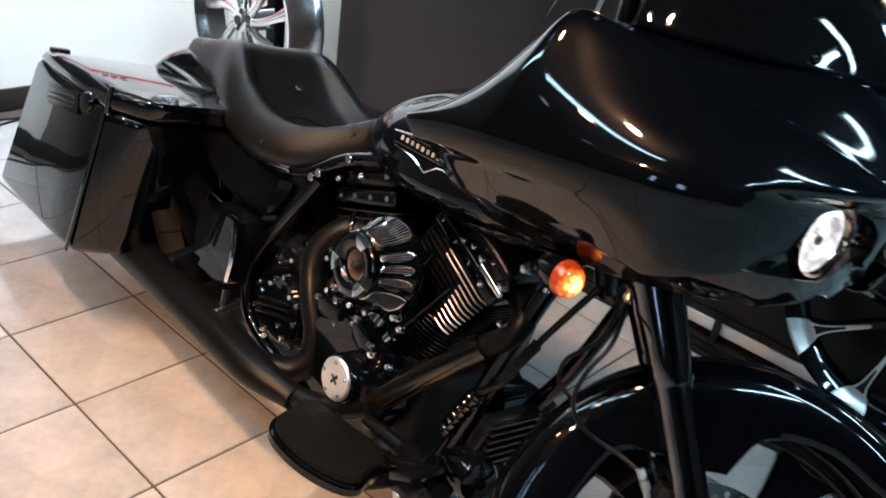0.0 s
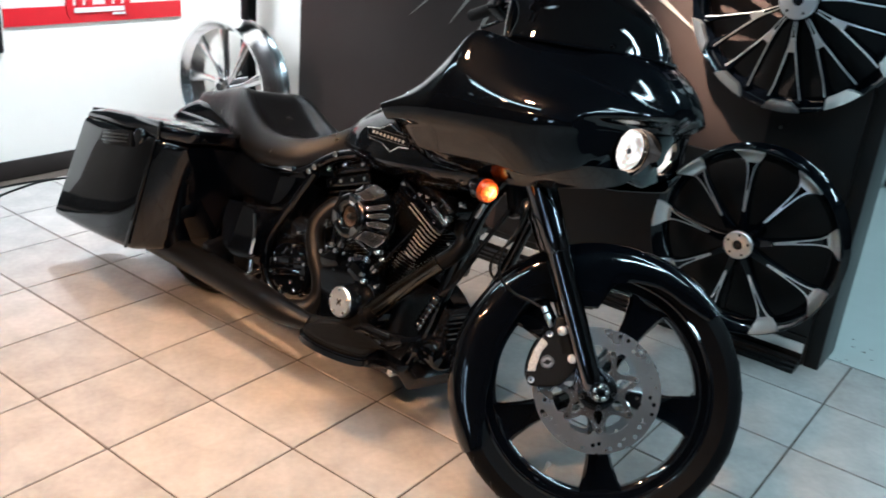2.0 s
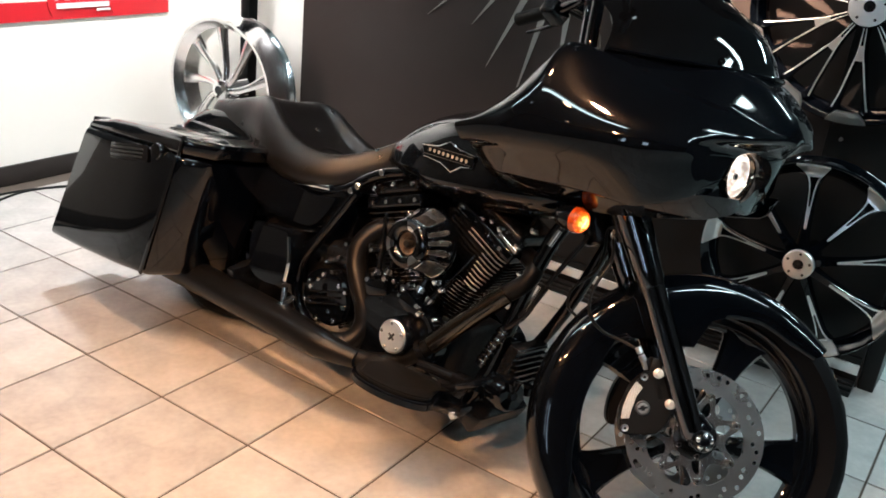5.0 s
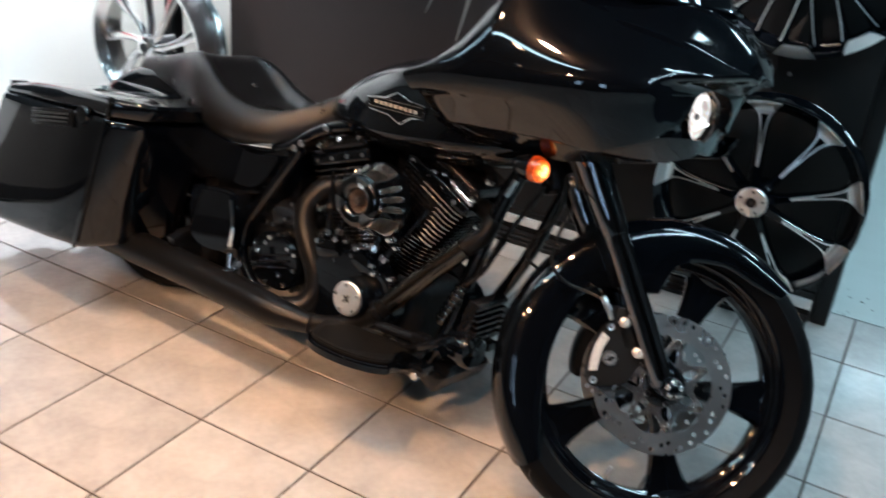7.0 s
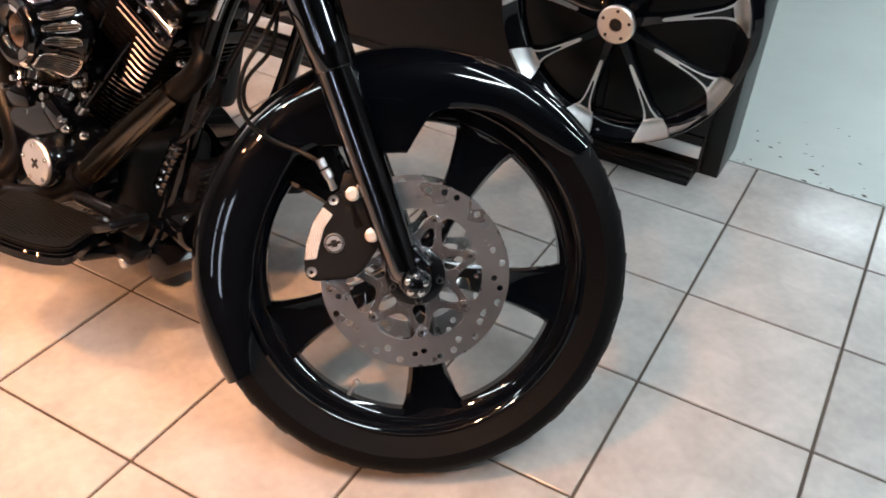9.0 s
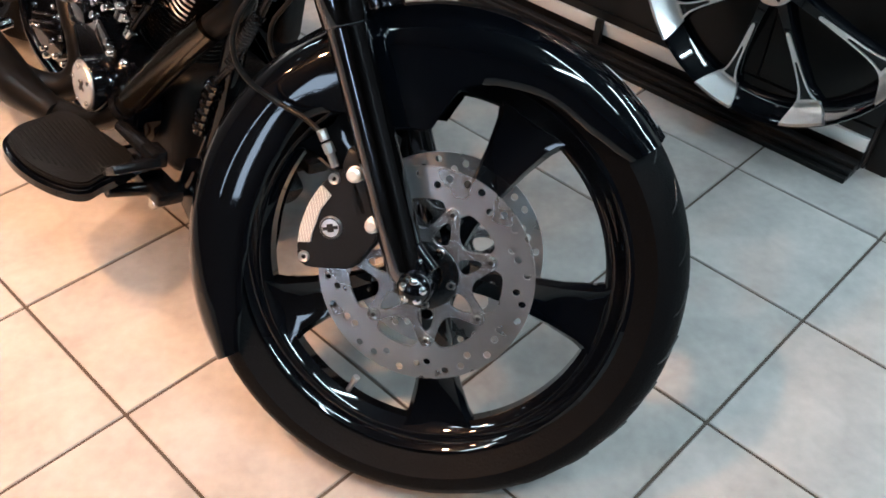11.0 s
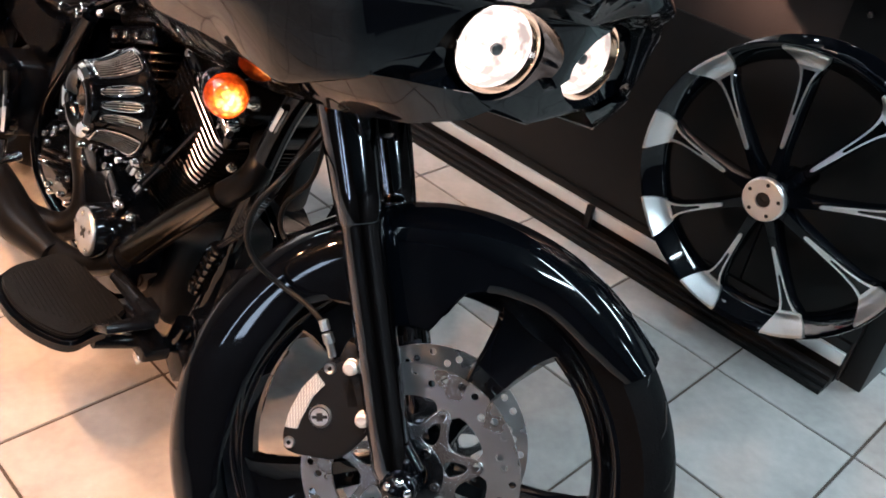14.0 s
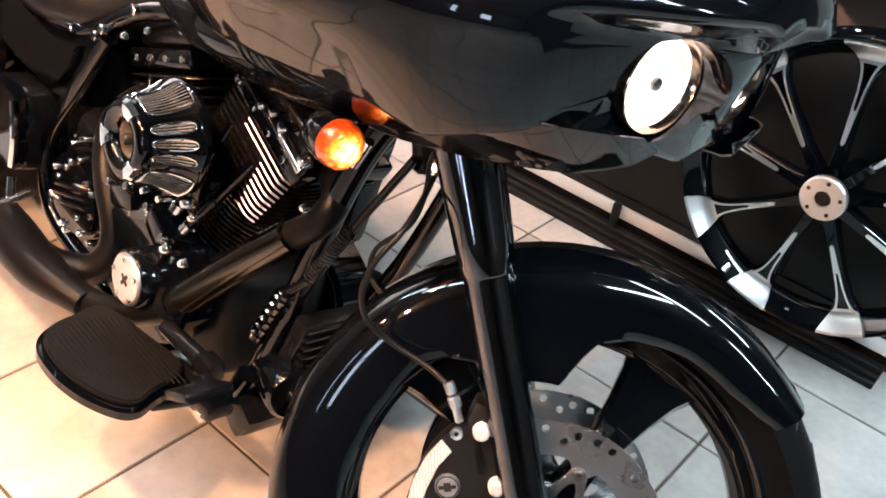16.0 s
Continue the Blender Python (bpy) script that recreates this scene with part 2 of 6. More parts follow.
def lathe(profile, seg=32, p=(0, 0, 0), q=(0, 0, 1), close=False):
    """Turns (radius, height) pairs round the axis p to q; heights run from p towards q in metres."""
    bm = bmesh.new()
    rings = []
    for r, h in profile:
        if r < 1e-6:
            rings.append([bm.verts.new((0, 0, h))])
        else:
            rings.append([bm.verts.new((r * math.cos(2 * math.pi * k / seg), r * math.sin(2 * math.pi * k / seg), h)) for k in range(seg)])
    pairs = list(zip(rings, rings[1:]))
    if close:
        pairs.append((rings[-1], rings[0]))
    for a, b in pairs:
        for k in range(seg):
            k2 = (k + 1) % seg
            if len(a) == 1 and len(b) == 1:
                continue
            if len(a) == 1:
                bm.faces.new((a[0], b[k], b[k2]))
            elif len(b) == 1:
                bm.faces.new((a[k], a[k2], b[0]))
            else:
                bm.faces.new((a[k], a[k2], b[k2], b[k]))
    m, _ = frame_of(p, q)
    bm.transform(m)
    return bm


def rod(p, q, r, r2=None, seg=16, bevel=0.15):
    """A rod from p to q with slightly rounded ends."""
    r2 = r if r2 is None else r2
    _, n = frame_of(p, q)
    e, e2 = min(r * bevel, n / 3), min(r2 * bevel, n / 3)
    return lathe([(0, 0), (r - e, 0), (r, e), (r2, n - e2), (r2 - e2, n), (0, n)], seg, p, q)


def catmull(pts, n=6, loop=False):
    pts = [Vector(p) for p in pts]
    out = []
    count = len(pts)
    rng = range(count if loop else count - 1)
    for i in rng:
        if loop:
            a, b, c, d = pts[i - 1], pts[i], pts[(i + 1) % count], pts[(i + 2) % count]
        else:
            b, c = pts[i], pts[i + 1]
            a = pts[i - 1] if i else b * 2 - c
            d = pts[i + 2] if i + 2 < count else c * 2 - b
        for k in range(n):
            t = k / n
            out.append(0.5 * ((2 * b) + (c - a) * t + (2 * a - 5 * b + 4 * c - d) * t * t + (3 * b - a - 3 * c + d) * t ** 3))
    if not loop:
        out.append(pts[-1])
    return out


def tube(pts, r, seg=10, n=6, radii=None, straight=False):
    """A pipe along a smooth curve through pts."""
    path = [Vector(p) for p in pts] if straight else catmull(pts, n)
    bm = bmesh.new()
    up = Vector((0.13, 0.31, 0.94))
    rings = []
    side = None
    for i, p in enumerate(path):
        d = (path[min(i + 1, len(path) - 1)] - path[max(i - 1, 0)]).normalized()
        side = d.cross(up).normalized() if side is None else (side - d * side.dot(d)).normalized()
        o = d.cross(side)
        rr = r
        if radii:
            f = i / (len(path) - 1) * (len(radii) - 1)
            k = min(int(f), len(radii) - 2)
            rr = radii[k] + (radii[k + 1] - radii[k]) * (f - k)
        rings.append([bm.verts.new(p + rr * (math.cos(2 * math.pi * k / seg) * side + math.sin(2 * math.pi * k / seg) * o)) for k in range(seg)])
    for a, b in zip(rings, rings[1:]):
        for k in range(seg):
            bm.faces.new((a[k], a[(k + 1) % seg], b[(k + 1) % seg], b[k]))
    bm.faces.new(rings[0][::-1])
    bm.faces.new(rings[-1])
    return bm


def loft(rings, cap=True, loop=True):
    """A skin over rings of equally many points."""
    bm = bmesh.new()
    vs = [[bm.verts.new(p) for p in r] for r in rings]
    n = len(vs[0])
    for a, b in zip(vs, vs[1:]):
        for k in range(n if loop else n - 1):
            bm.faces.new((a[k], a[(k + 1) % n], b[(k + 1) % n], b[k]))
    if cap:
        for r in (vs[0], vs[-1]):
            mid = bm.verts.new(sum((v.co for v in r), Vector()) / n)
            for k in range(n if loop else n - 1):
                bm.faces.new((r[k], r[(k + 1) % n], mid))
    return bm


def plate(outer, holes=(), thick=0.004, bevel=0.0):
    """A flat plate in the xy plane from z 0 to thick, with holes through it."""
    bm = bmesh.new()
    edges = []
    for loop in (outer, *holes):
        vs = [bm.verts.new((p[0], p[1], 0)) for p in loop]
        edges += [bm.edges.new((vs[i - 1], vs[i])) for i in range(len(vs))]
    if holes:
        bmesh.ops.triangle_fill(bm, edges=edges, use_beauty=True, use_dissolve=False)
    else:
        bm.faces.new(bm.verts)
    top = bmesh.ops.extrude_face_region(bm, geom=list(bm.faces))
    bmesh.ops.translate(bm, vec=(0, 0, thick), verts=[v for v in top["geom"] if isinstance(v, bmesh.types.BMVert)])
    if bevel:
        es = [e for e in bm.edges if len(e.link_faces) == 2 and e.calc_face_angle(0) > 0.9]
        bmesh.ops.bevel(bm, geom=es, offset=bevel, segments=2, affect="EDGES")
    return bm


def ring2d(r, n, at=(0, 0), phase=0.0, ry=None):
    return [(at[0] + r * math.cos(2 * math.pi * k / n + phase), at[1] + (ry or r) * math.sin(2 * math.pi * k / n + phase)) for k in range(n)]


def side_plate(pts, y0, y1, bevel=0.0):
    """A plate cut from an outline of (x, z), reaching from y0 to y1."""
    bm = plate(pts, (), abs(y1 - y0), bevel)
    bm.transform(Matrix(((1, 0, 0, 0), (0, 0, -1, max(y0, y1)), (0, 1, 0, 0), (0, 0, 0, 1))))
    return bm


def mirror_y(bm):
    bm.transform(Matrix.Diagonal((1, -1, 1, 1)))
    return bm


def text_mesh(word, size, m, name, material, parent=None, label="", thick=0.0015, spacing=1.0):
    c = bpy.data.curves.new(name, "FONT")
    c.body, c.size, c.extrude, c.align_x, c.align_y, c.space_character = word, size, thick, "CENTER", "CENTER", spacing
    c.resolution_u = 3
    ob = bpy.data.objects.new(name, c)
    me = bpy.data.meshes.new_from_object(ob)
    bpy.data.objects.remove(ob)
    me.transform(m)
    me.materials.append(material)
    o = new(name, me)
    o.parent = parent
    if label:
        o["label"] = label
    return o


# ---- the room ----
T = 1 / 3
XL, YB, XE = -3.1, 1.21, 0.2        # side wall, face of the back wall, end of the back wall
floor = tagged(finish("floor", box((7.6, 13.2, 0.1), (0.6, 2.5, -0.0535)), GROUT), "beige ceramic tiled showroom floor with dark grout joints", "floor", kind="structure")
tagged(finish("floor_concrete", box((6.4, 7.64, 0.012), (1.0, 1.337 + 3.82, -0.0056)), CONCRETE), "pale grey-green painted concrete floor with dirt specks", "floor", kind="structure")


def wall(name, size, at, material, label):
    return tagged(finish(name, box(size, at), material), label, "wall", kind="structure")


wall("wall_west", (0.15, 1.82, 2.9), (XL - 0.075, 0.59, 1.45), WHITE, "white painted wall with posters above a dark baseboard")
# added out of view: a darker wall stretch that dims the saddlebag's reflection
wall("wall_west_front", (0.15, 3.58, 2.9), (XL - 0.075, -2.11, 1.45), UNSEEN_TAUPE, "unseen stretch of west wall, toned taupe to dim reflections")
wall("wall_north", (0.80, 0.15, 2.9), (-2.70, 1.345, 1.45), WHITE, "white painted wall beside the brown panel")
brown = wall("wall_brown", (XE + 2.28, 0.155, 2.9), ((XE - 2.28) / 2, YB + 0.0775, 1.45), BROWN, "dark brown painted partition wall with a printed sunburst logo")
# the shop front behind the viewer: a dark wall with two tall narrow windows to the daylight
PANES = ((-0.12, 0.07), (0.62, 0.13))
front = plate([(-3.15, 0.0), (4.15, 0.0), (4.15, 2.9), (-3.15, 2.9)], [[(x - w, 1.05), (x + w, 1.05), (x + w, 2.00), (x - w, 2.00)] for x, w in PANES], 0.15)
front.transform(Matrix(((1, 0, 0, 0), (0, 0, -1, -3.825), (0, 1, 0, 0), (0, 0, 0, 1))))
tagged(finish("wall_south", front, BROWN), "plain dark brown shop front wall with two narrow windows", "wall", kind="structure")
for k, (x, w) in enumerate(PANES):
    win = thing("window_%d" % (k + 1), "tall narrow window with a dark frame, daylight outside", "window", kind="structure")
    for dx in (0.008 - w, w - 0.008):
        part("window_frame", box((0.016, 0.05, 0.95), (x + dx, -3.87, 1.525), 0.003), DARKWOOD, win)
    for z in (1.058, 1.62, 1.992):
        part("window_frame", box((2 * w - 0.032, 0.046, 0.016), (x, -3.87, z), 0.003), DARKWOOD, win)
tagged(finish("backdrop", box((1.7, 0.02, 1.6), (0.30, -4.2, 1.525)), DAYLIGHT), "plain pale daylight outside the shop windows", "backdrop", kind="structure")
wall("wall_far", (6.6, 0.15, 2.9), (0.95, 9.0, 1.45), WHITE, "pale wall at the far end of the workshop")
wall("wall_workshop", (0.1, 7.5, 2.9), (-2.28, 5.17, 1.45), WHITE, "pale workshop side wall")
wall("wall_east", (0.15, 13.1, 2.9), (4.2, 2.55, 1.45), BROWN, "plain dark wall closing the showroom")
tagged(finish("ceiling", box((7.5, 13.3, 0.1), (0.55, 2.55, 2.95)), CEIL), "dark painted showroom ceiling", "ceiling", kind="structure")
tagged(finish("baseboard", box((0.014, 5.0, 0.085), (XL + 0.007, -1.3, 0.0425), 0.003), DARKWOOD), "dark baseboard along the white wall", "baseboard", kind="structure")
tagged(finish("baseboard", box((0.79, 0.014, 0.085), (-2.69, 1.263, 0.0425), 0.003), DARKWOOD), "dark baseboard along the white wall", "baseboard", kind="structure")

# ceiling lamps
def lamp_light(name, at, sx, sy, watts, colour, shape="RECTANGLE"):
    d = bpy.data.lights.new(name, "AREA")
    d.shape, d.size, d.size_y, d.energy, d.color = shape, sx, sy, watts, colour
    o = new(name, d)
    o.location = at


def ceiling_lamp(at, length, turn, watts):
    o = thing("ceiling_light", "white fluorescent ceiling fitting with a frosted diffuser, lit", "lamp", "ceiling lights", m=pose(*at, 0, 0, turn))
    part("housing", box((length + 0.08, 0.2, 0.05), (0, 0, 0.0), 0.008), WHITE, o)
    part("diffuser", box((length, 0.09, 0.03), (0, 0, -0.040), 0.012, seg=3), TUBE_COOL, o)
    long_x = turn == 0
    lamp_light("tube_light", (at[0], at[1], at[2] - 0.08), length if long_x else 0.09, 0.09 if long_x else length, watts, COOL)


def spot(x, y, watts, cone, colour=WARM, at=None):
    """A ceiling downlight; at names the place it is aimed at, straight down without one."""
    o = thing("downlight", "white ceiling downlight out of view, lit", "lamp", "warm downlights", m=pose(x, y, 2.885))
    part("trim_ring", lathe([(0.055, 0), (0.085, 0), (0.088, 0.008), (0.085, 0.016), (0.055, 0.016)], 24, close=True), WHITE, o)
    part("lamp_glass", lathe([(0, 0.004), (0.054, 0.004), (0.054, 0.014), (0, 0.014)], 24), GLINT_GLASS, o)
    d = bpy.data.lights.new("downlight_beam", "SPOT")
    d.energy, d.color, d.spot_size, d.spot_blend, d.shadow_soft_size = watts, colour, radians(cone), 1.0, 0.055
    aim = Vector(at or (x, y, 0)) - Vector((x, y, 2.86))
    new("downlight_beam", d).matrix_world = Matrix.Translation((x, y, 2.86)) @ aim.to_track_quat("-Z", "Y").to_matrix().to_4x4()


for at, turn, watts in (((1.25, 0.05, 2.86), 0, 9), ((1.35, -0.80, 2.86), 90, 22), ((2.9, 0.2, 2.86), 0, 22), ((1.6, 2.7, 2.86), 0, 50), ((0.9, 6.2, 2.86), 0, 45), ((-0.90, -1.65, 2.86), 0, 2), ((-2.45, -1.25, 2.86), 0, 2)):
    ceiling_lamp(at, 1.2, turn, watts)
spot(-1.1, -1.8, 128, 105, AMBERWHITE)
# added unseen lamp, cool in colour, to tone the floor behind the bike
spot(-1.55, 0.62, 50, 85, (0.88, 1.0, 0.97))
# the last is an added unseen wall washer, for streaks in wheel and fork
for x, y, watts, at in ((-2.0, 0.45, 640, (-3.1, 0.65, 0.75)), (-1.95, -1.0, 30, (-3.0, -0.8, 0.3)), (-1.9, -2.5, 80, (-3.1, -2.4, 0.9))):
    spot(x, y, watts, 100, WARM, at)
for x, y, watts, at in ((-1.35, -1.05, 215, (-1.2, -0.1, 0)), (-0.6, -1.1, 340, (-0.7, -0.15, 0))):
    spot(x, y, watts, 62, ORANGE, at)
for x, y, watts, at in ((-1.5, -3.3, 380, (-1.25, -0.1, 0.1)), (-0.5, -3.3, 480, (-0.65, -0.1, 0.1))):
    spot(x, y, watts, 35, ORANGE, at)
spot(-0.70, -0.05, 3600, 17, (1.0, 0.72, 0.50), (-0.30, 1.21, 1.20))

# grit and chipped paint along the edge of the concrete
grit_rng = random.Random(11)
grit = bmesh.new()
for k in range(150):
    near = grit_rng.random() ** 2.2
    x, y, r = grit_rng.uniform(0.22, 2.2), 1.342 + 0.42 * near, grit_rng.uniform(0.0012, 0.0055) * (1.2 - 0.6 * near)
    rim = [grit.verts.new((x + r * grit_rng.uniform(0.5, 1.5) * math.cos(a * 1.047) * 1.6, y + r * grit_rng.uniform(0.5, 1.3) * math.sin(a * 1.047), 0.0006)) for a in range(6)]
    tip = grit.verts.new((x, y, 0.0006 + r * 0.5))
    for a in range(6):
        grit.faces.new((rim[a], rim[(a + 1) % 6], tip))
tagged(finish("floor_grit", grit, GROUT), "dark grit and paint chips along the concrete edge", "dirt", kind="stuff")

# bottom rail of the partition, with a silver strip
rail = thing("base_rail", "black stepped base moulding with a silver strip along the partition", "rail", kind="structure")
part("silver_strip", box((2.475, 0.010, 0.034), (-1.0425, YB - 0.022, 0.070), 0.002), SILVER, rail)
part("backing", box((2.475, 0.016, 0.11), (-1.0425, YB - 0.009, 0.055), 0.002), BLACKBOARD, rail)
for k, (d, h) in enumerate(((0.028, 0.034), (0.018, 0.024), (0.016, 0.014))):
    y = YB - 0.028 - (0, 0.029, 0.048)[k] - d / 2
    part("moulding_step", box((2.475, d, h), (-1.0425, y, h / 2), 0.003), BLACKBOARD, rail)
part("strip_clip", box((0.02, 0.014, 0.085), (-0.524, 1.166, 0.058), 0.002), BLACKBOARD, rail)
# black display board
board = thing("display_board", "tall black laminate board carrying two display wheels", "display board")
part("panel", box((0.29, 0.014, 2.2), (0.055, YB - 0.008, 1.215), 0.002), BLACKBOARD, board)
# added black sheet that darkens the lower wall left of the board
part("lower_panel", box((1.005, 0.012, 0.54), (-0.5975, YB - 0.007, 0.382), 0.002), BLACKBOARD, board)
part("edge_post", box((0.05, 0.2, 2.3), (XE + 0.027, YB + 0.1, 1.15), 0.004), BLACKBOARD, board)
# ---- the motorcycle ----
BIKE = Matrix.Translation((-0.0136, -0.0453, 0)) @ pose(0, 0, 0, 0, 0, -6.5) @ pose(0, 0, 0, -12.0, 0, 0)
bike = thing("motorcycle", "black bagger touring motorcycle leaning on its side stand, front wheel turned", "motorcycle", m=BIKE)
RAKE, STEER = radians(27.6), radians(38.1)
FORKLEAN = radians(34.0)
ST = Matrix.Translation((-0.0066, 0.0086, 0.3254)) @ Matrix.Rotation(STEER, 4, Vector((-math.sin(RAKE), 0, math.cos(RAKE))))
Y0, Y1 = (0, 0, 0), (0, 1, 0)


def rim_profile(r, w):
    """A hollow rim: flange radius r, half width w."""
    return [(r, -w), (r + 0.004, -w - 0.003), (r - 0.004, -w - 0.006), (r - 0.012, -w), (r - 0.018, -w + 0.012), (r - 0.03, -w + 0.022), (r - 0.036, -w * 0.3),
            (r - 0.036, w * 0.3), (r - 0.03, w - 0.022), (r - 0.018, w - 0.012), (r - 0.012, w), (r - 0.004, w + 0.006), (r + 0.004, w + 0.003), (r, w),
            (r - 0.008, w - 0.012), (r - 0.024, 0.3 * w), (r - 0.024, -0.3 * w), (r - 0.008, -w + 0.012)]


def tyre_profile(r, rb, w, wb):
    return [(rb, -wb), (rb + 0.012, -wb - 0.006), (rb + (r - rb) * 0.45, -w), (rb + (r - rb) * 0.68, -w * 0.93), (rb + (r - rb) * 0.87, -w * 0.66), (r - 0.003, -w * 0.32), (r, 0),
            (r - 0.003, w * 0.32), (rb + (r - rb) * 0.87, w * 0.66), (rb + (r - rb) * 0.68, w * 0.93), (rb + (r - rb) * 0.45, w), (rb + 0.012, wb + 0.006), (rb, wb)]


def spun(profile, n, steps=30):
    """A closed outline whose radius follows profile (degrees from the nearest of n lobes, radius)."""
    xs, rs = zip(*profile)
    out = []
    for k in range(n * steps):
        a = 360.0 / n * k / steps
        off = abs((a + 180.0 / n) % (360.0 / n) - 180.0 / n)
        r = float(np.interp(off, xs, rs))
        out.append((r * math.cos(radians(a)), r * math.sin(radians(a))))
    return out


def rotor_mesh(r_out, n_holes):
    """A drilled ring with seven tabs reaching in to the floating buttons."""
    holes = [spun(((0, 0.0895), (4.5, 0.0905), (7.5, 0.0975), (10, 0.1035), (14, 0.1055), (25.8, 0.1060)), 7)]
    for k in range(n_holes):
        a = 2 * math.pi * (k + 0.16 * math.sin(k * 2.1)) / n_holes
        rr = r_out - (0.0105, 0.0125, 0.0235, 0.0105, 0.0205, 0.0245)[k % 6]
        holes.append(ring2d(0.0053, 12, (rr * math.cos(a), rr * math.sin(a))))
    return plate(ring2d(r_out, 96), holes, 0.005)


XZ = Matrix(((1, 0, 0, 0), (0, 0, 1, 0), (0, 1, 0, 0), (0, 0, 0, 1)))      # plate's xy to x and z, its thickness along y


def carrier_mesh():
    """The rotor's inner star: seven arms to the floating buttons, a teardrop window in each arm."""
    holes = []
    for k in range(7):
        b = 2 * math.pi * k / 7
        pts = [(rr * math.cos(b + da), rr * math.sin(b + da)) for rr, da in ((0.0800, 0), (0.0735, 0.085), (0.0630, 0.155), (0.0540, 0.19), (0.0490, 0.12), (0.0480, 0), (0.0490, -0.12), (0.0540, -0.19), (0.0630, -0.155), (0.0735, -0.085))]
        holes.append([(p.x, p.y) for p in catmull([(x, y, 0) for x, y in pts], 3, loop=True)])
    holes.append(ring2d(0.030, 28))
    edge = spun(((0, 0.1000), (4, 0.0995), (6.2, 0.0965), (7.8, 0.0905), (9.5, 0.0850), (13, 0.0760), (18, 0.0690), (22, 0.0665), (25.8, 0.0658)), 7)
    return plate(edge, holes, 0.0062, 0.0012)


# front wheel
RF, RIMF = 0.350, 0.275
fw = part("front_wheel", lathe(rim_profile(RIMF, 0.036), 112, Y0, Y1, close=True), GLOSS, bike, "gloss black five-spoke front wheel", m=ST)
part("tyre", lathe(tyre_profile(RF, RIMF - 0.006, 0.059, 0.036), 112, Y0, Y1), RUBBER, fw, "low-profile black front tyre", m=ST)
for k in range(30):
    a = 2 * math.pi * k / 30
    for s in (-1, 1):
        pts = [((RF - 0.0235) * math.cos(a), s * 0.0495, (RF - 0.0235) * math.sin(a)), ((RF - 0.0105) * math.cos(a + 0.05), s * 0.037, (RF - 0.0105) * math.sin(a + 0.05)), ((RF - 0.0022) * math.cos(a + 0.13), s * 0.018, (RF - 0.0022) * math.sin(a + 0.13))]
        part("tread_groove", tube(pts, 0.0016, 6, 4), INK_BLACK, fw, m=ST)
part("hub", lathe([(0, -0.06), (0.04, -0.06), (0.046, -0.052), (0.05, -0.03), (0.056, 0), (0.05, 0.03), (0.046, 0.052), (0.04, 0.06), (0, 0.06)], 40, Y0, Y1), GLOSS, fw, m=ST)
for k in range(5):
    a = radians(76.5 - 72 * k)
    rings = []
    for r, hw, th, yc in ((0.03, 0.026, 0.018, 0), (0.08, 0.021, 0.017, 0), (0.13, 0.024, 0.015, 0), (0.18, 0.033, 0.014, 0), (0.220, 0.044, 0.014, 0), (0.236, 0.052, 0.016, 0), (0.246, 0.064, 0.018, 0)):
        prof = [(-hw, -th * 0.35), (-hw * 0.82, -th), (0, -th * 0.55), (hw * 0.82, -th), (hw, -th * 0.35), (hw, th * 0.35), (hw * 0.82, th), (0, th * 0.55), (-hw * 0.82, th), (-hw, th * 0.35)]
        rings.append([Vector((r * math.cos(a) - u * math.sin(a), v + yc, r * math.sin(a) + u * math.cos(a))) for u, v in prof])
    part("spoke", loft(rings), GLOSS, fw, m=ST, smooth=30)
for s in (-1, 1):
    ro = rotor_mesh(0.1485, 40)
    ro.transform(Matrix.Translation((0, s * 0.064 - 0.0025, 0)) @ XZ @ Matrix.Rotation(radians(86.0), 4, "Z"))
    part("brake_rotor", ro, STEEL, fw, "drilled floating steel brake rotor", m=ST, smooth=25)
    ca = carrier_mesh()
    ca.transform(Matrix.Translation((0, s * 0.064 - 0.0031, 0)) @ XZ @ Matrix.Rotation(radians(86.0), 4, "Z"))
    part("rotor_carrier", ca, CARRIER, fw, m=ST)
    for b in [radians(86.0) + 2 * math.pi * k / 7 for k in range(7)]:
        q = (0.0925 * math.cos(b), s * 0.064, 0.0925 * math.sin(b))
        part("rotor_button", lathe([(0.0028, 0.004), (0.0030, 0.0062), (0.0058, 0.0066), (0.0062, 0.0050), (0.0086, 0.0050), (0.0094, 0.0040), (0.0094, -0.004), (0.0028, -0.004)], 18, q, (q[0], q[1] + s, q[2]), close=True), BOLT, fw, m=ST)
        part("button_core", rod((q[0], q[1] + s * 0.003, q[2]), (q[0], q[1] + s * 0.0048, q[2]), 0.0029, seg=10), INK_BLACK, fw, m=ST)
    part("rotor_hub_flange", lathe([(0.024, 0.0), (0.046, 0.0), (0.047, 0.0035), (0.044, 0.0058), (0.026, 0.0066), (0.024, 0.005)], 40, (0, s * 0.0645, 0), (0, s * 1.0645, 0), close=True), SATIN, fw, m=ST)
    for b in [radians(76.6) + 2 * math.pi * k / 5 for k in range(5)]:
        q = (0.0385 * math.cos(b), s * 0.066, 0.0385 * math.sin(b))
        part("rotor_bolt", lathe([(0.0026, 0.004), (0.0030, 0.0085), (0.0058, 0.0085), (0.0068, 0.0070), (0.0068, 0.0), (0.0026, 0.0)], 14, q, (q[0], q[1] + s, q[2]), close=True), CHROME, fw, m=ST)
va = radians(-102)
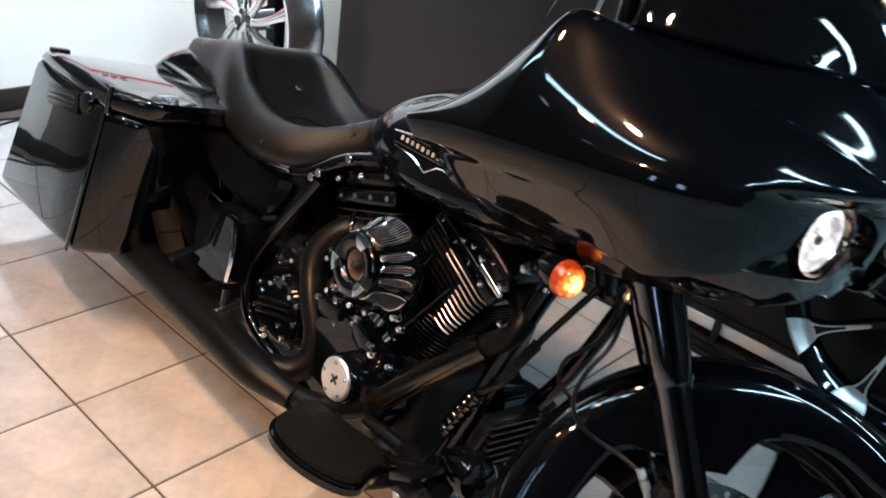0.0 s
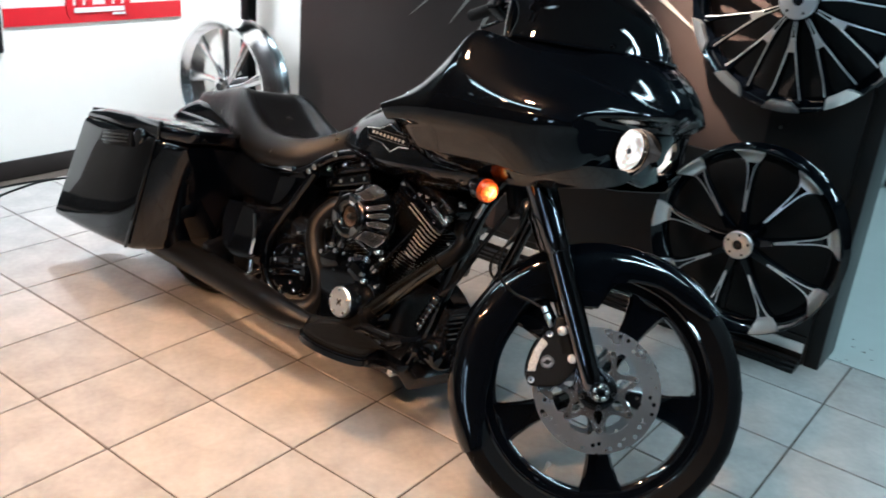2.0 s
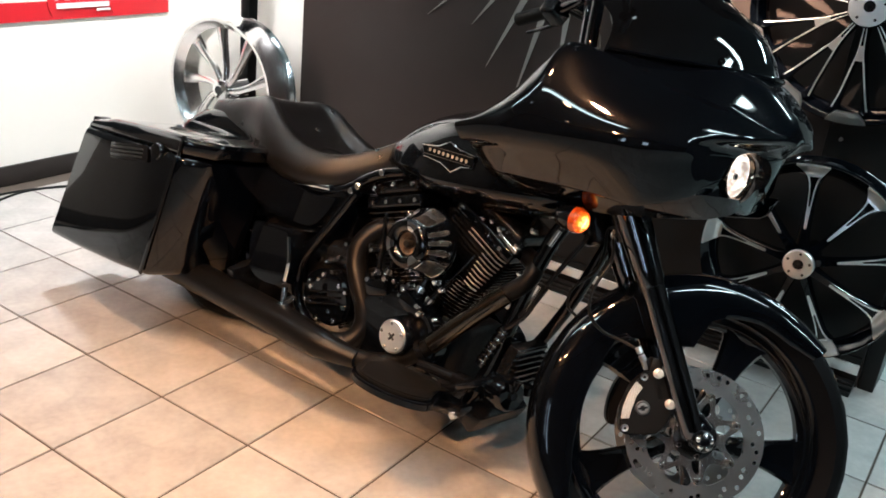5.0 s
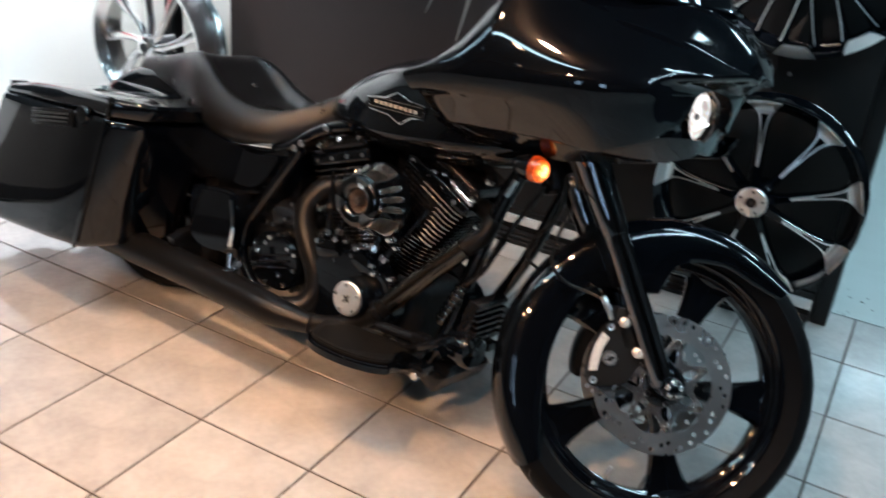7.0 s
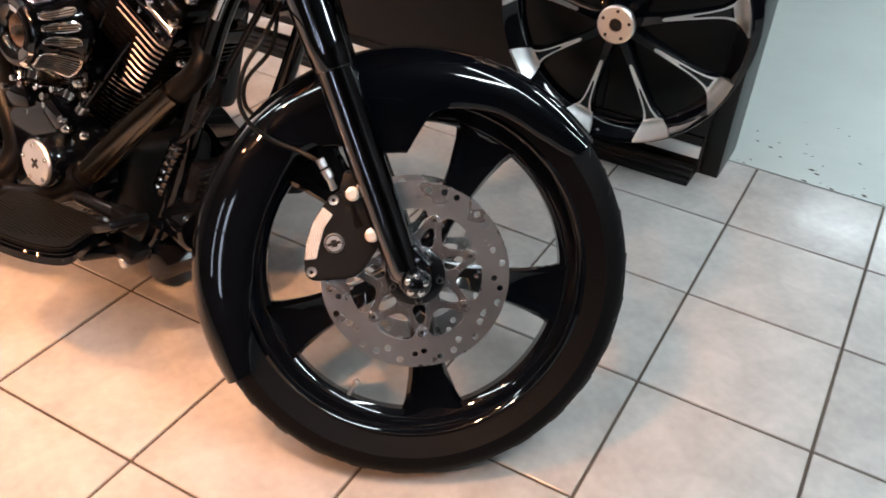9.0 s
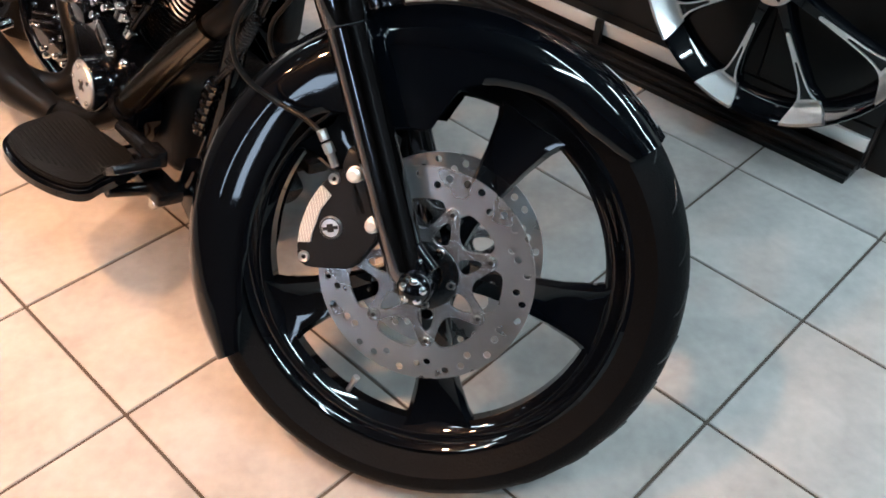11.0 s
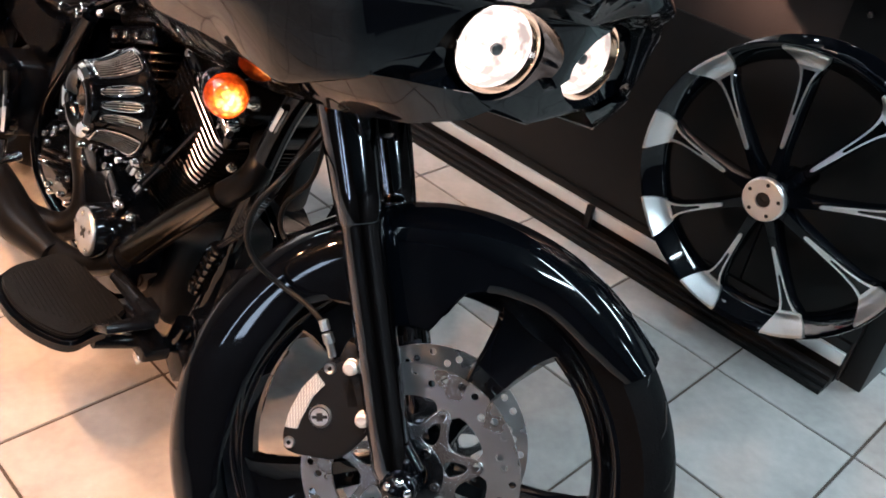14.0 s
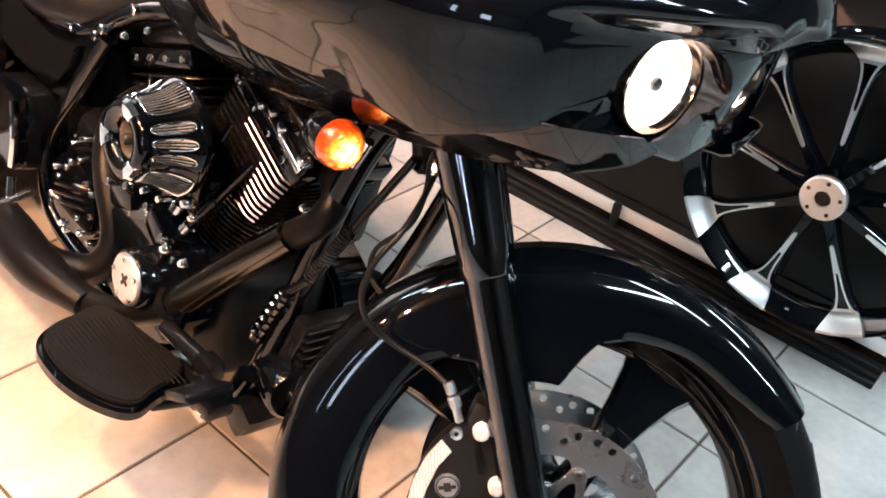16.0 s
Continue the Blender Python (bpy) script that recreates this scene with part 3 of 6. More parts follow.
part("valve_stem", join(rod((0.239 * math.cos(va), -0.008, 0.239 * math.sin(va)), (0.209 * math.cos(va), -0.018, 0.209 * math.sin(va)), 0.004, seg=10),
     rod((0.219 * math.cos(va), -0.015, 0.219 * math.sin(va)), (0.207 * math.cos(va), -0.0185, 0.207 * math.sin(va)), 0.0055, seg=8)), STEEL, fw, m=ST)

# front fender, a wrapped skin round the tyre
def arc_skin(r_c, half, a0, a1, n, skirt, thick=0.004):
    """A fender: crown radius, half width, from angle a0 to a1 (degrees from straight ahead), skirt(f) gives how far the sides reach down."""
    outer = []
    for i in range(n + 1):
        f = i / n
        a = radians(a0 + (a1 - a0) * f)
        d = skirt(f)
        side = [(d, 0.965), (d * 0.86, 0.985), (min(0.062, d * 0.70), 1.0), (min(0.042, d * 0.52), 0.985), (min(0.024, d * 0.36), 0.915), (min(0.0115, d * 0.2), 0.75), (min(0.0035, d * 0.07), 0.44)]
        prof = [(r_c - u, -half * v) for u, v in side] + [(r_c, 0)] + [(r_c - u, half * v) for u, v in side[::-1]]
        inner = [(r - thick, y * (1 - thick / half)) for r, y in prof[::-1]]
        outer.append([Vector((r * math.cos(a), y, r * math.sin(a))) for r, y in prof + inner])
    return loft(outer)


def skirt_f(f):
    # shallow at the tip, a deep tongue behind the fork leg, tapering again at the rear end
    x = [0.0, 0.023, 0.07, 0.15, 0.228, 0.275, 0.300, 0.325, 0.42, 0.47, 0.52, 0.563, 0.64, 0.724, 0.833, 0.937, 1.0]
    d = [0.046, 0.056, 0.067, 0.071, 0.086, 0.104, 0.135, 0.162, 0.155, 0.125, 0.102, 0.094, 0.103, 0.105, 0.100, 0.080, 0.052]
    return float(np.interp(f, x, d))


ff = part("front_fender", arc_skin(0.3575, 0.070, 52, 226, 110, skirt_f), GLOSS, bike, "gloss black wrap front fender", m=ST)
part("fender_trim", arc_skin(0.3592, 0.03, 52, 54.5, 4, lambda f: 0.03), GLOSS, ff, m=ST)

# forks
UPF = Vector((-math.sin(FORKLEAN), 0, math.cos(FORKLEAN)))
for s in (-1, 1):
    base = Vector((-0.0131, s * 0.103, 0.0))

    def along(d, base=base):
        return tuple(base + UPF * d)

    leg = part("fork_leg", lathe([(0, 0.000), (0.020, 0.000), (0.0255, 0.006), (0.0272, 0.018), (0.0275, 0.08), (0.0275, 0.326), (0.0280, 0.3285), (0.0300, 0.3290), (0.0308, 0.3305),
                            (0.0325, 0.37), (0.0360, 0.44), (0.0395, 0.53), (0, 0.53)], 36, along(0), along(1)), FORKBLACK, bike, "gloss black fork leg with slip-on cover", m=ST)
    part("axle_clamp", join(rod((0.0, s * 0.080, 0), (0.0, s * 0.126, 0), 0.0235, seg=28, bevel=0.2), box((0.046, 0.040, 0.046), (-0.012, s * 0.103, 0.010), 0.010, (0, -34, 0), 3), rod((0.012, s * 0.110, 0.026), (-0.020, s * 0.110, 0.048), 0.009, seg=14)), GLOSS, leg, m=ST)
    part("axle_cap", lathe([(0, 0.010), (0.010, 0.0085), (0.018, 0.004), (0.0225, -0.004), (0.0235, -0.012), (0.0235, -0.03), (0, -0.03)], 32, (0, s * 0.137, 0), (0, s * 1.137, 0)), GLOSS, leg, m=ST)
    for b in [2 * math.pi * k / 5 + 0.5 for k in range(5)]:
        q = Vector((0.0135 * math.cos(b), s * 0.1415, 0.0135 * math.sin(b)))
        out = Vector((0.45 * math.cos(b), s * 1.0, 0.45 * math.sin(b))).normalized()
        part("axle_cap_screw", lathe([(0, 0.0042), (0.0032, 0.0038), (0.0056, 0.0015), (0.0060, -0.004), (0, -0.004)], 14, tuple(q), tuple(q + out)), CHROME, leg, m=ST)
# hose runs beside the fork
HOSE_RUN = [(-0.114, -0.139, 0.508), (-0.112, -0.138, 0.503), (-0.150, -0.142, 0.507), (-0.190, -0.162, 0.515), (-0.209, -0.195, 0.542), (-0.215, -0.213, 0.580), (-0.210, -0.212, 0.625), (-0.205, -0.190, 0.662), (-0.225, -0.150, 0.685), (-0.255, -0.105, 0.700)]
SPLIT_RUN = [(-0.259, -0.099, 0.718), (-0.272, -0.090, 0.722), (-0.283, -0.086, 0.708), (-0.277, -0.085, 0.663), (-0.286, -0.085, 0.614), (-0.329, -0.085, 0.555), (-0.330, -0.080, 0.512), (-0.300, -0.070, 0.493)]
# calipers
for s in (-1, 1):
    CT = ST @ Matrix.Translation((-0.004, -s * 0.010, 0.004))
    outline = [(-0.155, 0.080), (-0.168, 0.045), (-0.170, 0.0), (-0.163, -0.033), (-0.148, -0.046), (-0.115, -0.036), (-0.085, -0.022), (-0.07, 0.01), (-0.066, 0.035), (-0.085, 0.075), (-0.115, 0.11), (-0.135, 0.103)]
    smooth_line = [(p.x, p.y) for p in catmull([(x, z, 0) for x, z in outline], 3, loop=True)]
    cb = side_plate(smooth_line, s * 0.074, s * 0.112, 0.004)
    cal = part("brake_caliper", cb, CALIPER, bike, "black four-piston brake caliper", m=CT)
    strip = [(-0.160, 0.068), (-0.1685, 0.04), (-0.170, 0.005), (-0.166, -0.017), (-0.150, -0.011), (-0.151, 0.01), (-0.150, 0.038), (-0.143, 0.060)]
    part("reflector_strip", side_plate(strip, s * 0.110, s * 0.1145, 0.0008), WHITE_REFLECT, cal, m=CT)
    part("badge", lathe([(0, -0.003), (0.014, -0.003), (0.0155, 0.0), (0.0155, 0.004), (0, 0.004)], 26, (-0.130, s * 0.113, 0.019), (-0.130, s * 0.113 - s, 0.019)), ALU, cal, m=CT)
    face_y = s * 0.1162
    ring = lathe([(0.0122, -0.0006), (0.0136, -0.0006), (0.0136, 0.0006), (0.0122, 0.0006)], 30, (-0.130, face_y, 0.019), (-0.130, face_y + 1, 0.019), close=True)
    part("badge_mark", join(ring, box((0.0210, 0.0014, 0.0042), (-0.130, face_y, 0.019), 0, (0, -30, 0)), box((0.0085, 0.0013, 0.0110), (-0.130, face_y, 0.019), 0.0006, (0, -30, 0))), INK_BLACK, cal, m=CT)
    for bx, bz in ((-0.122, 0.099), (-0.078, 0.046)):
        part("caliper_bolt", lathe([(0, -0.012), (0.006, -0.012), (0.0095, -0.009), (0.0095, 0), (0.011, 0.001), (0.011, 0.004), (0, 0.004)], 18, (bx, s * 0.116, bz), (bx, s * 0.116 - s, bz)), PALEBOLT, cal, m=CT)
    for bx, bz in ((-0.147, 0.082), (-0.152, -0.033)):
        part("caliper_screw", lathe([(0.003, -0.002), (0.007, -0.003), (0.008, 0.0), (0.008, 0.004), (0.003, 0.003)], 16, (bx, s * 0.112, bz), (bx, s * 0.112 - s, bz)), STEEL, cal, m=CT)
    part("caliper_bridge", join(box((0.05, 0.03, 0.025), (-0.11, s * 0.097, 0.066), 0.006, (0, 50, 0)), box((0.03, 0.05, 0.03), (-0.128, s * 0.09, 0.113), 0.006)), CALIPER, cal, m=CT)
    part("banjo_fitting", join(rod((-0.150, s * 0.115, 0.098), (-0.164, s * 0.119, 0.117), 0.0055, seg=10), rod((-0.160, s * 0.119, 0.113), (-0.170, s * 0.12, 0.124), 0.0075, seg=8), rod((-0.172, s * 0.12, 0.126), (-0.182, s * 0.12, 0.137), 0.0068, seg=8)), STEEL, cal, m=CT)
part("brake_hose", tube(HOSE_RUN, 0.0036, 10, 6), CABLE, bike, "thin black front brake hose")
# triple clamp
part("triple_clamp", join(box((0.11, 0.27, 0.035), tuple(UPF * 0.54 + Vector((0.0, 0, 0))), 0.01, (0, -34, 0)), rod(tuple(UPF * 0.44 + Vector((-0.01, 0, 0))), tuple(UPF * 0.6 + Vector((-0.01, 0, 0))), 0.03)), SATIN, bike, m=ST)


# fairing: a skin lofted over stations from the rider's side to the nose
def half_ring(x, w, zb, zm, zr, zt, n=4):
    """Points round a section: underside, lip, flank, widest crease, shoulder, ridge, top; mirrored."""
    up = 0.05 * min(1.0, max(0.0, (-0.02 - x) / 0.15))
    vee = 0.055 * min(1.0, max(0.0, (x + 0.16) / 0.12))
    rf = 0.815 - 0.155 * min(1.0, max(0.0, (x + 0.40) / 0.22))         # the ridge draws in towards the nose
    fade = 1 - min(1.0, max(0.0, (-0.10 - x) / 0.16))                  # the roll-under fades out towards the nose
    right = [(0, zb + up), (w * 0.55, zb + up * 0.9 + vee * 0.5), (w * (0.77 + 0.08 * fade), zb + 0.004 + up * 0.16 + vee), (w * (0.795 + 0.085 * fade), zb + vee), (w * (0.832 + 0.075 * fade), zb + 0.014 + vee), (w * (0.915 + 0.028 * fade), zb + 0.052 + vee * 0.85), (w * 0.970, zb + vee * 0.6 + (zm - zb) * 0.66), (w, zm), (w * (1 - (1 - rf) * 0.22), zm + (zr - zm) * 0.40),
             (w * (1 - (1 - rf) * 0.70), zm + (zr - zm) * 0.82), (w * rf, zr - 0.001), (w * rf * 0.95, zr + 0.1 * (zt - zr)), (w * rf * 0.6, zr + (zt - zr) * 0.8), (0, zt)]
    curve = catmull([Vector((x, -y, z)) for y, z in right], n)
    return curve + [Vector((p.x, -p.y, p.z)) for p in curve[-2:0:-1]]


STATIONS = [(-0.572, 0.352, 0.788, 0.858, 0.874, 0.850),
            (-0.565, 0.356, 0.786, 0.864, 0.884, 0.856),
            (-0.520, 0.360, 0.785, 0.880, 0.918, 0.885),
            (-0.470, 0.360, 0.786, 0.894, 0.972, 0.935),
            (-0.420, 0.358, 0.789, 0.904, 1.040, 1.000),
            (-0.380, 0.352, 0.792, 0.910, 1.083, 1.065),
            (-0.300, 0.340, 0.800, 0.920, 1.074, 1.108),
            (-0.200, 0.316, 0.803, 0.932, 1.054, 1.124),
            (-0.120, 0.285, 0.803, 0.938, 1.042, 1.126),
            (-0.050, 0.240, 0.812, 0.942, 1.026, 1.104),
            (0.005, 0.185, 0.835, 0.944, 1.008, 1.064),
            (0.035, 0.120, 0.850, 0.945, 1.003, 1.030),
            (0.048, 0.060, 0.880, 0.945, 0.985, 0.997)]


def dense(stations, n):
    vs = catmull([Vector(s[:3]) for s in stations], n)
    ws = catmull([Vector(s[3:6]) for s in stations], n)
    return [(*a, *b) for a, b in zip(vs, ws)]



fb = loft([half_ring(*s, n=6) for s in dense(STATIONS, 7)])
for v in fb.verts:          # the nose recedes under its brow
    z = v.co.z
    side = min(1.0, abs(v.co.y) / 0.055)
    low = 0.905 + 0.055 * side ** 1.5
    nose = -0.018 - 0.9 * v.co.y ** 2 - 0.15 * max(0.0, 0.88 - z)
    lim = nose if z < low else nose + 0.072 * min(1.0, (z - low) / (0.066 - 0.030 * side))
    if v.co.x > lim:
        v.co.x = lim
    if v.co.x < -0.44:      # the rear edge rakes forward towards the lip
        v.co.x += max(0.0, 0.868 - z) * 0.75 * min(1.0, (-0.44 - v.co.x) / 0.11)
front = [v for v in fb.verts if v.co.x > -0.06 and v.co.z < 1.0]
for _ in range(7):
    bmesh.ops.smooth_vert(fb, verts=front, factor=0.5, use_axis_x=True, use_axis_y=False, use_axis_z=False)


def eye_socket(s):
    """The hollow round one lamp: a pointed goggle shape in front, tapering to the lamp's oval."""
    line = catmull([Vector((0, y, z)) for y, z in ((-0.011, 0.906), (-0.032, 0.940), (-0.078, 0.958), (-0.124, 0.953), (-0.148, 0.930), (-0.163, 0.895), (-0.177, 0.858), (-0.152, 0.845), (-0.084, 0.846), (-0.037, 0.866))], 4, loop=True)
    mid = Vector((0, -0.0755, 0.905))
    oval = []
    for p in line:
        a = math.atan2((p.z - mid.z) / 0.052, (p.y - mid.y) / 0.061)
        oval.append(mid + Vector((0, 0.0605 * math.cos(a), 0.0515 * math.sin(a))))
    rings = []
    for x, f in ((-0.100, 0.0), (-0.056, 0.0), (-0.046, 0.10), (-0.026, 0.70), (-0.012, 1.0), (0.09, 1.05)):
        rings.append([Vector((x - 0.62 * f * max(0.0, -q.y - 0.105), -s * (o.y + (q.y - o.y) * f), o.z + (q.z - o.z) * f)) for o, q in zip(oval, line)])
    return loft(rings)


def cut(bm, tools):
    """Carves closed tool shapes out of a closed mesh."""
    obs = []
    for b in [bm] + tools:
        bmesh.ops.recalc_face_normals(b, faces=b.faces)
        me = bpy.data.meshes.new("cut")
        b.to_mesh(me)
        b.free()
        obs.append(bpy.data.objects.new("cut", me))
        scene.collection.objects.link(obs[-1])
    for t in obs[1:]:
        md = obs[0].modifiers.new("cut", "BOOLEAN")
        md.operation, md.solver, md.object = "DIFFERENCE", "EXACT", t
        md.use_self = True
    bpy.context.view_layer.update()
    me = bpy.data.meshes.new_from_object(obs[0].evaluated_get(bpy.context.evaluated_depsgraph_get()))
    out = bmesh.new()
    out.from_mesh(me)
    for o in obs:
        bpy.data.objects.remove(o)
    return out


fb = cut(fb, [eye_socket(-1), eye_socket(1)])
fairing = part("fairing", fb, GLOSS, bike, "gloss black frame-mounted shark-nose fairing", smooth=50)

# inward lip hanging under the flanks and round the chin
def lip_ring(x, y, zt, drop, s):
    """A section of the lip at one station: a thin web leaning inwards with a rolled lower edge."""
    t, b = Vector((x, y, zt)), Vector((x, y - 0.040, zt - drop))
    pts = [t + Vector((0, 0.004, 0.006)), t.lerp(b, 0.5) + Vector((0, 0.004, 0)), b + Vector((0, 0.002, 0.002)), b + Vector((0, -0.002, -0.002)), b + Vector((0, -0.006, 0.001)), t.lerp(b, 0.5) + Vector((0, -0.004, 0)), t + Vector((0, -0.005, 0.006))]
    return [Vector((p.x, s * p.y, p.z)) for p in pts]


for s in (-1, 1):
    run = catmull([Vector(p) for p in ((-0.515, 0.286, 0.788), (-0.44, 0.286, 0.789), (-0.34, 0.277, 0.797), (-0.24, 0.260, 0.805), (-0.15, 0.246, 0.826), (-0.09, 0.224, 0.842), (-0.05, 0.198, 0.854), (-0.022, 0.160, 0.858), (-0.012, 0.124, 0.858))], 5)
    drops = [float(np.interp(i / (len(run) - 1), [0, 0.12, 0.5, 0.75, 0.9, 1.0], [0.018, 0.034, 0.040, 0.042, 0.026, 0.010])) for i in range(len(run))]
    part("lower_lip", loft([lip_ring(p.x, p.y, p.z, d, s) for p, d in zip(run, drops)]), GLOSS, fairing, smooth=50)

# windshield
wind = []
for i in range(9):
    f = i / 8
    row = []
    for k in range(21):
        u = -1 + k / 10
        lo = Vector((-0.050 - 0.275 * u * u, 0.235 * u, 1.104 - 0.018 * u * u))
        hi = Vector((-0.205 - 0.19 * u * u, 0.175 * u, 1.245 - 0.03 * u * u - 0.03 * abs(u) ** 5))
        bow = Vector((0.022, 0, 0.01)) * math.sin(math.pi * f)
        row.append(lo.lerp(hi, f) + bow)
    wind.append(row)
wb = loft([r + [p + Vector((-0.006, 0, -0.004)) for p in r[::-1]] for r in wind], cap=False)
part("windshield", wb, SMOKE, fairing, "short dark smoked windshield", smooth=60)
part("windshield_edge", tube([wind[-1][k] for k in range(0, 21, 2)], 0.0042, 8, 4), GLOSS, fairing)
part("windshield_base_trim", tube([wind[0][k] + Vector((0.004, 0, 0.004)) for k in range(0, 21, 2)], 0.0055, 8, 4), GLOSS, fairing)
for y in (-0.12, 0.12):
    part("windshield_screw", lathe([(0, 0.004), (0.005, 0.003), (0.007, 0.0), (0.007, -0.004), (0, -0.004)], 14, (-0.128, y, 1.118), (0.2, y * 1.6, 1.7)), BLACKCHROME, fairing)
part("dash", box((0.10, 0.40, 0.10), (-0.42, 0, 0.985), 0.03, (0, 25, 0), 3), SATIN, fairing)
for y in (-0.09, 0.09):
    part("gauge", lathe([(0, 0), (0.036, 0), (0.042, 0.004), (0.044, -0.004), (0.044, -0.02), (0, -0.02)], 28, (-0.475, y, 1.01), (-0.475 - 0.9, y, 1.01 + 0.42)), CHROME, fairing)

# headlamps
for s in (-1, 1):
    m = Matrix.Translation((-0.046, s * 0.0755, 0.906)) @ pose(0, 0, 0, 0, -3, s * 4) @ Matrix(((0, 0, 1, 0), (1, 0, 0, 0), (0, 1, 0, 0), (0, 0, 0, 1))) @ Matrix.Diagonal((1.08, 0.92, 1, 1))
    lampo = part("headlamp", lathe([(0.0500, 0.0008), (0.0535, 0.006), (0.0545, 0.010), (0.0558, 0.008), (0.0558, -0.03), (0.0535, -0.03), (0.0515, -0.003)], 48, close=True), LAMP_RIM, fairing, "oval headlamp with a bright rim, lit", m=m)
    part("reflector", lathe([(0, -0.036), (0.014, -0.034), (0.028, -0.026), (0.040, -0.014), (0.0500, 0.001)], 48), LAMP, lampo, "glowing cream reflector bowl", m=m)
    bulb = m @ Matrix.Translation((0.010, -0.004, 0))
    part("bulb", lathe([(0, -0.008), (0.0050, -0.0085), (0.0055, -0.012), (0.0055, -0.036), (0, -0.036)], 16), LAMP, lampo, "lit lamp bulb", m=bulb)
    part("bulb_cap", lathe([(0, -0.0030), (0.0062, -0.0034), (0.0074, -0.0045), (0.0076, -0.0080), (0, -0.0082)], 20), DARKSILVER, lampo, m=bulb)

# turn signals under the fairing
for s in (-1,):
    c = Vector((-0.285, s * 0.245, 0.738))
    sig = part("turn_signal", lathe([(0.0000, -0.0495), (0.0098, -0.0477), (0.0197, -0.0387), (0.0262, -0.0198), (0.0283, 0.0000), (0.0283, 0.0054), (0.0254, 0.0054)], 32, tuple(c), tuple(c + Vector((1, s * 0.16, 0.05)))), GLOSS, bike, "bullet turn signal with a glowing amber lens")
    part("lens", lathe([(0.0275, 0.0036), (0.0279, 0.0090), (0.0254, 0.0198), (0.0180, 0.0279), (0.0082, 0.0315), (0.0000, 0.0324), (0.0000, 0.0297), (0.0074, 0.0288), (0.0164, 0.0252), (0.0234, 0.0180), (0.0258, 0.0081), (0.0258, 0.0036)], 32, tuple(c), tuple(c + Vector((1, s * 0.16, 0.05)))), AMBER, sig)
    part("stalk", tube([tuple(c + Vector((-0.02, 0, 0.01))), tuple(c + Vector((-0.025, -s * 0.04, 0.02))), tuple(c + Vector((-0.03, -s * 0.10, 0.035)))], 0.011, 10), GLOSS, sig)

# handlebar, turned with the fork
HB = Matrix.Translation((0, 0, 0.326)) @ Matrix.Rotation(STEER, 4, Vector((-math.sin(radians(33.1)), 0, math.cos(radians(33.1))))) @ Matrix.Translation((0, 0, -0.326))
hb = part("handlebar", join(tube([(-0.47, -0.07, 0.96), (-0.50, -0.09, 1.05), (-0.53, -0.13, 1.22), (-0.55, -0.22, 1.30), (-0.62, -0.36, 1.30)], 0.0155, 12),
     tube([(-0.47, 0.07, 0.96), (-0.50, 0.09, 1.05), (-0.53, 0.13, 1.22), (-0.55, 0.22, 1.30), (-0.62, 0.36, 1.30)], 0.0155, 12), rod((-0.47, -0.075, 0.97), (-0.47, 0.075, 0.97), 0.0155)), GLOSS, bike, "black tall handlebar turned to the left", m=HB)
for s in (-1, 1):
    g = part("grip", rod((-0.64, s * 0.385, 1.30), (-0.72, s * 0.48, 1.285), 0.019, seg=18), RUBBER_PAD, hb, m=HB)
    part("control_housing", box((0.075, 0.05, 0.05), (-0.625, s * 0.365, 1.295), 0.012, (0, 10, s * 50), 3), SATIN, hb, m=HB)
    part("reservoir", box((0.05, 0.06, 0.035), (-0.575, s * 0.35, 1.325), 0.008, (0, 0, s * 30), 3), GLOSS, hb, m=HB)
    part("lever", tube([(-0.585, s * 0.37, 1.30), (-0.60, s * 0.42, 1.295), (-0.65, s * 0.49, 1.285), (-0.685, s * 0.535, 1.28)], 0.006, 8), SATIN, hb, m=HB)
    part("control_cable", tube([(-0.58, s * 0.34, 1.30), (-0.50, s * 0.25, 1.24), (-0.47, s * 0.16, 1.12), (-0.45, s * 0.10, 0.99)], 0.006, 8), CABLE, hb, m=HB)

# seat
def seat_ring(x, w, zb, zt, dish, n=3):
    right = [(0, zb), (w * 0.7, zb), (w, zb + (zt - zb) * 0.22), (w * 1.02, zb + (zt - zb) * 0.55), (w * 0.89, zt - (zt - zb) * 0.08), (w * 0.72, zt - dish * 0.25), (w * 0.58, zt - dish * 0.75), (w * 0.3, zt - dish * 0.97), (0, zt - dish)]
    curve = catmull([Vector((x, -y, z)) for y, z in right], n)
    return curve + [Vector((p.x, -p.y, p.z)) for p in curve[-2:0:-1]]


SEAT = [(-1.76, 0.05, 0.625, 0.655, 0.0), (-1.72, 0.085, 0.615, 0.682, 0.0), (-1.62, 0.105, 0.61, 0.705, 0.0), (-1.52, 0.12, 0.60, 0.735, 0.004), (-1.44, 0.145, 0.58, 0.752, 0.012),
        (-1.38, 0.165, 0.56, 0.735, 0.04), (-1.30, 0.180, 0.545, 0.690, 0.048), (-1.20, 0.180, 0.54, 0.662, 0.042), (-1.10, 0.155, 0.555, 0.668, 0.028), (-1.02, 0.105, 0.59, 0.705, 0.01),
        (-0.94, 0.065, 0.66, 0.755, 0.004), (-0.87, 0.05, 0.74, 0.795, 0.0), (-0.84, 0.03, 0.77, 0.80, 0.0)]
seat_st = catmull([Vector(s[:3]) for s in SEAT], 4)
seat_s2 = catmull([Vector((s[3], s[4], 0)) for s in SEAT], 4)
seat = part("seat", loft([seat_ring(a.x, a.y, a.z, b.x, b.y) for a, b in zip(seat_st, seat_s2)]), LEATHER, bike, "black vinyl two-up bucket seat", smooth=60)

